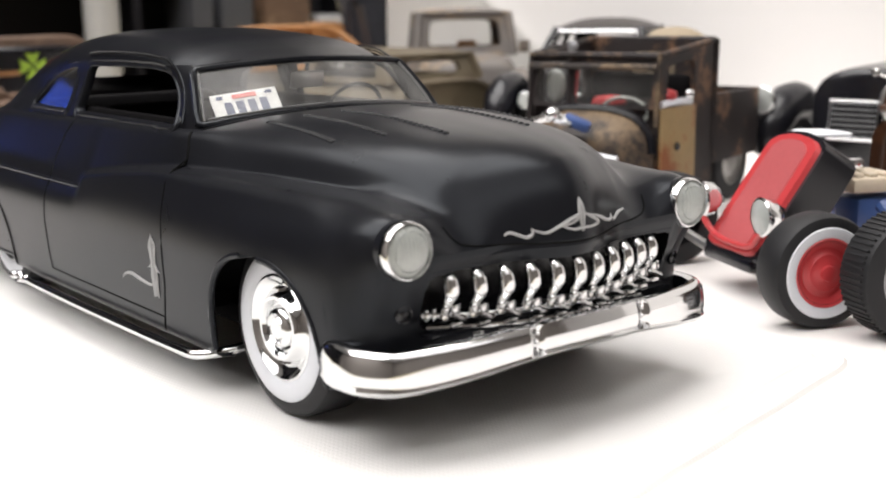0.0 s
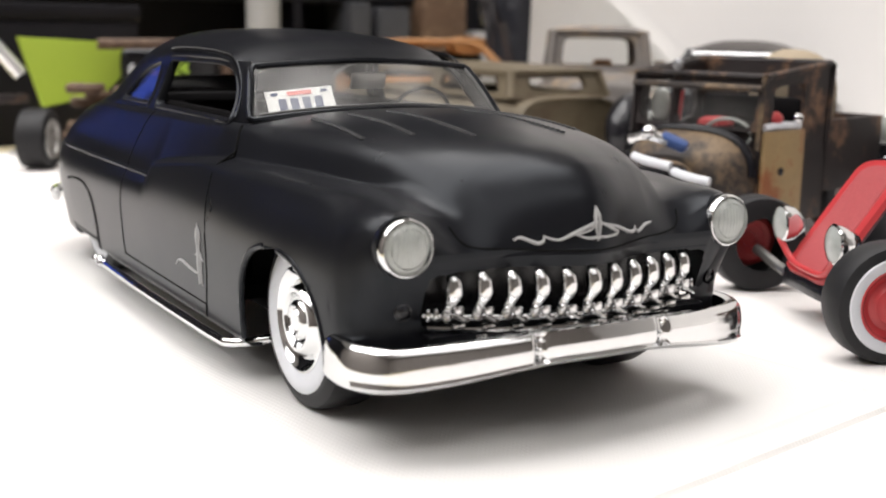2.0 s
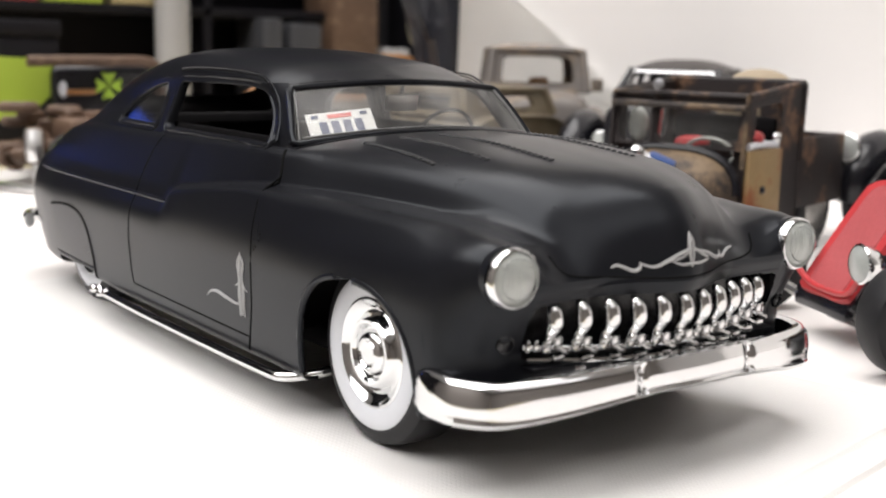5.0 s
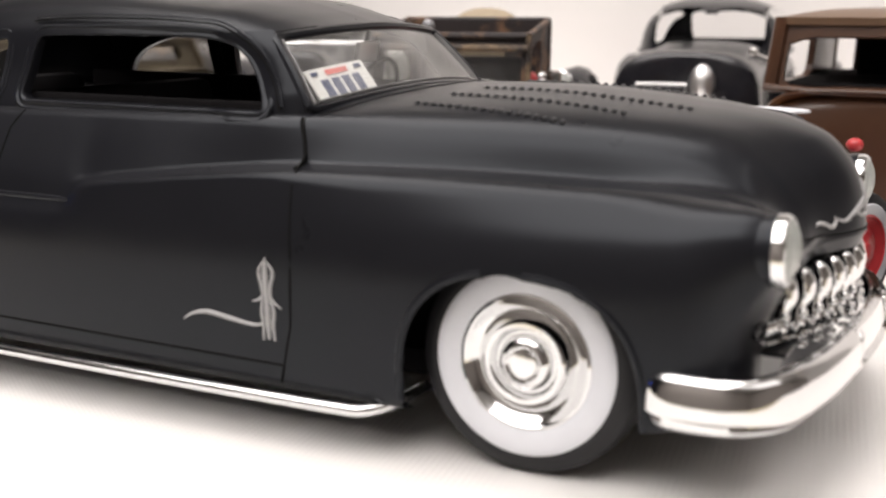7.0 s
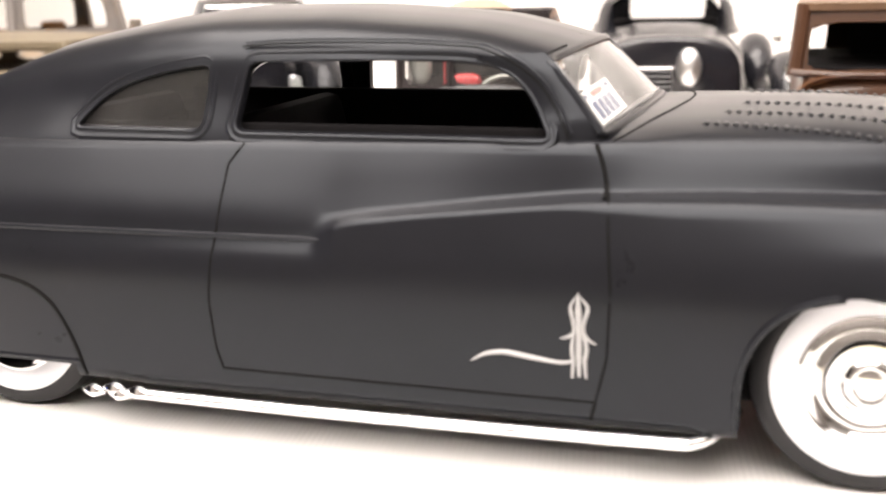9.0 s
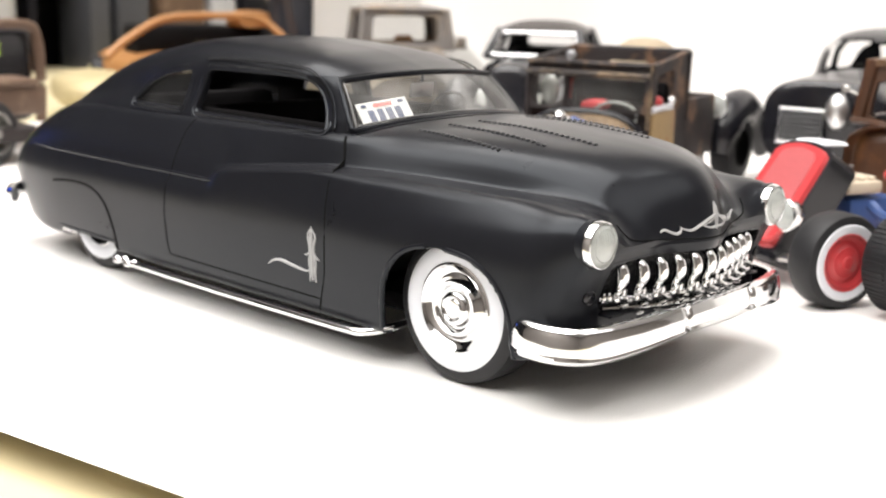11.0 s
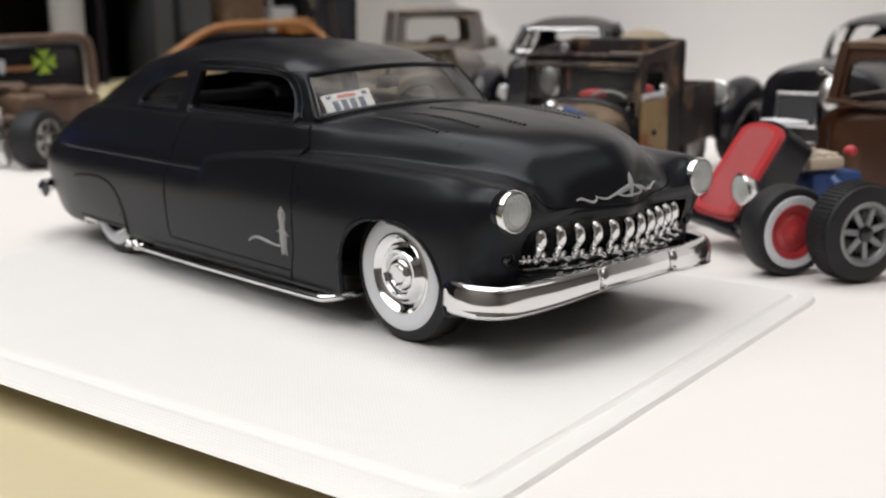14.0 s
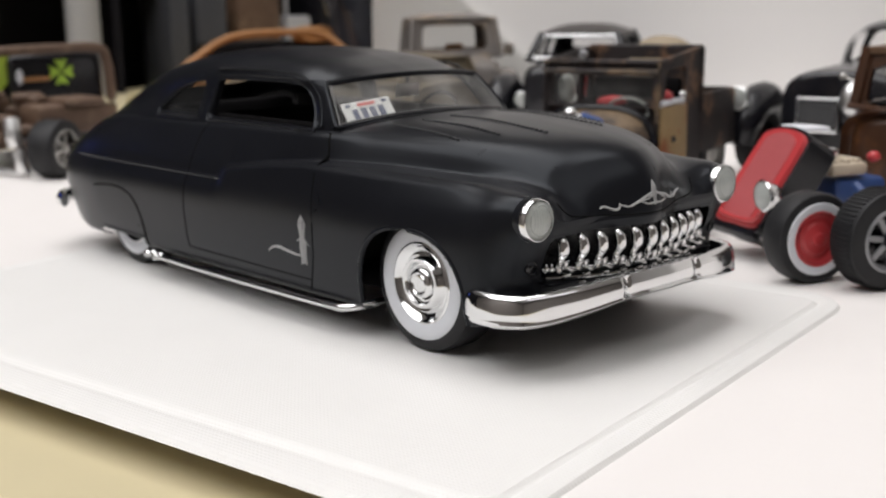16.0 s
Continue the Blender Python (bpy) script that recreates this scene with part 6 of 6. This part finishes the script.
# ---- far end of the table: shamrock rod, orange roadster ----
def shamrock_rod():
    t = thing("shamrock_rod", "brown wooden-toned rod with black door, green shamrock and lime panel", "model car", -9.9, 1.5, G, 0, "models at the far end")
    # black rear panel with brown surround, facing ahead (x)
    bm = bmesh.new()
    box(bm, (-0.25, 0.47, 0.66), (0.35, 1.24, 1.12), 0.12, seg=3)
    part("black_panel", bm, NEAR_BLACK, t, "gloss black panel")
    frame_path = spline([(0.0, -0.45, 1.25), (0.02, 0.4, 1.26), (0.0, 0.95, 1.25), (0.0, 1.09, 1.10), (0.0, 1.12, 0.6), (0.0, 1.10, 0.1)], 6)
    part("brown_surround", tube(bmesh.new(), frame_path, 0.065, 10), WOOD_BROWN, t)
    for a in range(4):
        flare = [(0.018, 0.015), (0.06, 0.10), (0.105, 0.19), (0.04, 0.185), (0.0, 0.165), (-0.04, 0.185), (-0.105, 0.19), (-0.06, 0.10)]
        c, s = math.cos(a * math.pi / 2), math.sin(a * math.pi / 2)
        bm = bmesh.new()
        lo, hi = [[bm.verts.new((x, 0.50 + 0.8 * (u * c - v * s), 0.97 + 0.8 * (u * s + v * c))) for u, v in flare] for x in (-0.09, -0.05)]
        bm.faces.new(hi)
        for i in range(8):
            bm.faces.new([lo[i], lo[(i + 1) % 8], hi[(i + 1) % 8], hi[i]])
        part("shamrock_leaf", bm, GREEN_CLOVER, t, "lime green leaf")
    part("orange_bar", box(bmesh.new(), (-0.055, 0.16, 0.90), (0.02, 0.36, 0.06), 0.02), ORANGE, t)
    part("skull_mark", ball(bmesh.new(), (-0.06, -0.04, 0.93), (0.02, 0.05, 0.10), 12), WHITEWALL, t)
    # lime panel
    bm = bmesh.new()
    vs = [(-0.3, -1.3, 1.32), (-0.3, -0.02, 1.26), (-0.3, 0.0, 1.0), (-0.3, -0.35, 0.66), (-0.3, -1.05, 0.52)]
    lo, hi = [bm.verts.new(v) for v in vs], [bm.verts.new((v[0] + 0.12, v[1], v[2])) for v in vs]
    bm.faces.new(hi)
    bm.faces.new(lo[::-1])
    for i in range(5):
        bm.faces.new([lo[i], lo[(i + 1) % 5], hi[(i + 1) % 5], hi[i]])
    part("lime_panel", bm, LIME, t, "lime green angled panel")
    bm = bmesh.new()
    box(bm, (1.0, -0.05, 0.52), (0.9, 0.9, 0.34), 0.08)
    box(bm, (1.2, 0.05, 0.70), (0.6, 0.5, 0.10), 0.05)
    part("engine", bm, WOOD_BROWN, t)
    part("exhaust", tube(bmesh.new(), spline([(1.95, -1.02, 0.62), (2.0, -1.04, 0.46), (2.0, -1.02, 0.34)], 5), 0.085, 10), BRIGHT_METAL, t)
    part("exhaust", tube(bmesh.new(), spline([(2.02, -1.00, 0.30), (2.05, -1.0, 0.18), (2.06, -0.98, 0.06)], 5), 0.07, 10), BRIGHT_METAL, t)
    part("frame_rail", tube(bmesh.new(), [(2.05, -0.95, 0.05), (1.2, -1.25, 0.05), (0.2, -1.5, 0.05)], 0.035, 8), BRIGHT_METAL, t, "bright bare metal frame rail")
    rnd = random.Random(4)
    for k in range(16):
        bm = box(bmesh.new(), (0.80 + rnd.uniform(-0.3, 0.45), -0.60 + rnd.uniform(-0.30, 0.30), 0.16 + 0.042 * k), (rnd.uniform(0.15, 0.4), rnd.uniform(0.12, 0.4), rnd.uniform(0.08, 0.16)), 0.03, (0, 0, rnd.uniform(-30, 30)), seg=1)
        part("engine_casting", bm, WOOD_BROWN, t)
    part("chimney_pipe", tube(bmesh.new(), [(-0.15, -1.30, 0.90), (-0.15, -1.42, 1.05), (-0.15, -1.58, 1.24)], 0.085, 12), BRIGHT_METAL, t, "polished upright exhaust pipe")
    part("pipe_bracket", box(bmesh.new(), (-0.2, -1.42, 0.62), (0.16, 0.4, 0.10), 0.02), RUST_DARK, t)
    bm = bmesh.new()
    box(bm, (1.0, -0.35, 0.28), (2.9, 0.7, 0.14), 0.03, (0, 0, -8))
    part("frame", bm, RUST_DARK, t)
    for wx, wy in ((2.30, -0.72), (1.40, -1.45)):
        rod_wheel(t, wx, wy, 0.31, 0.31, 0.30, 1, SATIN_METAL, None, spokes=6, hub=SATIN_METAL, aim=(0.88, 0.48, 0) if wx > 2 else (0.55, 0.84, 0))


shamrock_rod()


def orange_roadster():
    t = thing("orange_roadster", "orange roadster model with cream fenders", "model car", -12.0, 6.4, -0.19, -20, "models at the far end")
    t.matrix_world = t.matrix_world @ Matrix.Scale(1.078, 4)
    arch = spline([(0.5, -1.4, 0.78), (0.35, -1.1, 1.0), (0.1, -0.5, 1.29), (0.05, 0.3, 1.34), (0.1, 0.9, 1.30), (0.3, 1.2, 1.05)], 8)
    part("screen_arch", tube(bmesh.new(), arch, 0.055, 10), ORANGE, t)
    part("roof_panel", loft(bmesh.new(), [(-0.5, 0.22, 1.1, 1.36, 0.80), (-0.2, 0.30, 1.16, 1.42, 0.82), (0.10, 0.26, 1.18, 1.40, 0.85)], power=3), ORANGE, t)
    part("body", loft(bmesh.new(), [(1.8, 0.5, 0.2, 0.65), (1.3, 0.85, 0.16, 0.78), (0.2, 1.05, 0.14, 0.84), (-2.0, 1.05, 0.14, 0.84), (-2.6, 0.7, 0.2, 0.7)], power=3.2), ORANGE, t)
    part("dark_cabin", box(bmesh.new(), (-0.6, 0.1, 0.98), (0.9, 1.9, 0.42), 0.08), INTERIOR, t)
    part("fender", loft(bmesh.new(), [(1.8, 0.22, 0.2, 0.46, -1.60), (1.4, 0.48, 0.12, 0.61, -1.60), (0.4, 0.52, 0.12, 0.63, -1.60), (-0.5, 0.35, 0.15, 0.56, -1.60)], power=2.6), CREAM, t, "cream front fender")
    for fx in (1.2, -1.6):
        for sy in (-1, 1):
            rod_wheel(t, fx, sy * 1.1, 0.34, 0.34, 0.25, sy, CHROME)


orange_roadster()


# ---- shelves and clutter beyond the table ----
def shelf_unit():
    t = thing("shelf_unit", "black shelf unit with dark boxes against the wall", "shelf", -21.5, 4.5, -19.5, 0)
    for z in (19.0, 21.58, 24.8):
        part("shelf_board", box(bmesh.new(), (0, 0, z), (2.6, 16, 0.2), 0.03), DARK, t)
    for y in (-8, 3.6, 8):
        part("upright", box(bmesh.new(), (0, y, 13), (2.6, 0.2, 26), 0.03), DARK, t)
    part("back_board", box(bmesh.new(), (-1.2, 0, 13), (0.1, 16, 26)), DARK, t)


shelf_unit()
post = thing("grey_post", "smooth light grey upright post beyond the table", "post", -20.0, 7.2, -19.5)
part("pole", lathe(bmesh.new(), [(0, 0), (0.36, 0), (0.36, 26), (0, 26)], None, 28), GREY_POST, post)
for yy, ww, hh, mm in ((2.9, 0.7, 0.6, NAVY), (4.1, 0.8, 0.8, RED), (5.2, 1.2, 0.9, LIME), (6.5, 1.0, 0.7, CREAM)):
    q = thing("paint_box", "small coloured box on the dark shelf", "box", -20.6, yy, 2.18, 0, "boxes on the shelf")
    part("carton", box(bmesh.new(), (0, 0, hh / 2), (0.8, ww, hh), 0.03), mm, q)
# added block: fills the black area behind the models, hides the yellow table
case = thing("dark_block", "low matt black block added behind the models to hide the table", "case", -12.6, -2.0, -0.19, 9)
part("block_body", box(bmesh.new(), (0, 0, 0.83), (1.3, 8.6, 1.66), 0.06), DARK, case)
part("block_lid", box(bmesh.new(), (0, 0, 1.78), (1.36, 8.66, 0.22), 0.05), DARK, case)
for yy, zz, hh, ww, mm in ((9.45, -1, 3.0, 0.5, SMOKE_GREY), (10.3, -1, 2.9, 0.8, SMOKE_GREY), (11.6, -1, 5.0, 1.2, WOOD_BROWN), (12.75, -1, 2.4, 0.7, GREY_POST), (13.9, -1, 5.0, 1.1, DARK)):
    q = thing("storage_bin", "grey storage bin stacked beyond the table", "bin", -20.5, yy, zz, 0, "bins beyond the table")
    part("bin_body", box(bmesh.new(), (0, 0, hh / 2), (1.4, ww, hh), 0.08), mm, q)

bag = thing("film_bag", "crumpled grey translucent plastic bag leaning by the backdrop", "bag", -11.4, 7.80, -0.19, 0)
pts = []
for i, z in enumerate(np.linspace(0.0, 4.4, 16)):
    row = []
    for a in np.linspace(0, 2 * np.pi, 28, endpoint=False):
        rr = 0.55 + 0.18 * noise.noise(Vector((3 * math.cos(a), 3 * math.sin(a), z * 1.4)))
        row.append((rr * 0.55 * math.cos(a), -0.28 * z + 0.6 + rr * math.sin(a), z))
    pts.append(row)
bm = grid(bmesh.new(), np.array(pts), closed_v=True)
part("bag_skin", bm, BAG, bag, angle=25)

# lit monitor far off to the side, whose blue light the car's flank mirrors
screen_thing = thing("monitor", "computer monitor on a tall stand showing a plain blue picture", "monitor", -20.4, -4.3, -0.19, 12)
part("stand", lathe(bmesh.new(), [(0, 0), (0.8, 0), (0.8, 0.1), (0.15, 0.2), (0.12, 3.06), (0, 3.06)], None, 24), DARK, screen_thing)
part("bezel", box(bmesh.new(), (0, 0, 4.01), (0.3, 2.6, 2.2), 0.06), DARK, screen_thing)
part("display", box(bmesh.new(), (0.16, 0, 4.01), (0.03, 2.3, 1.9)), SCREEN_BLUE, screen_thing)
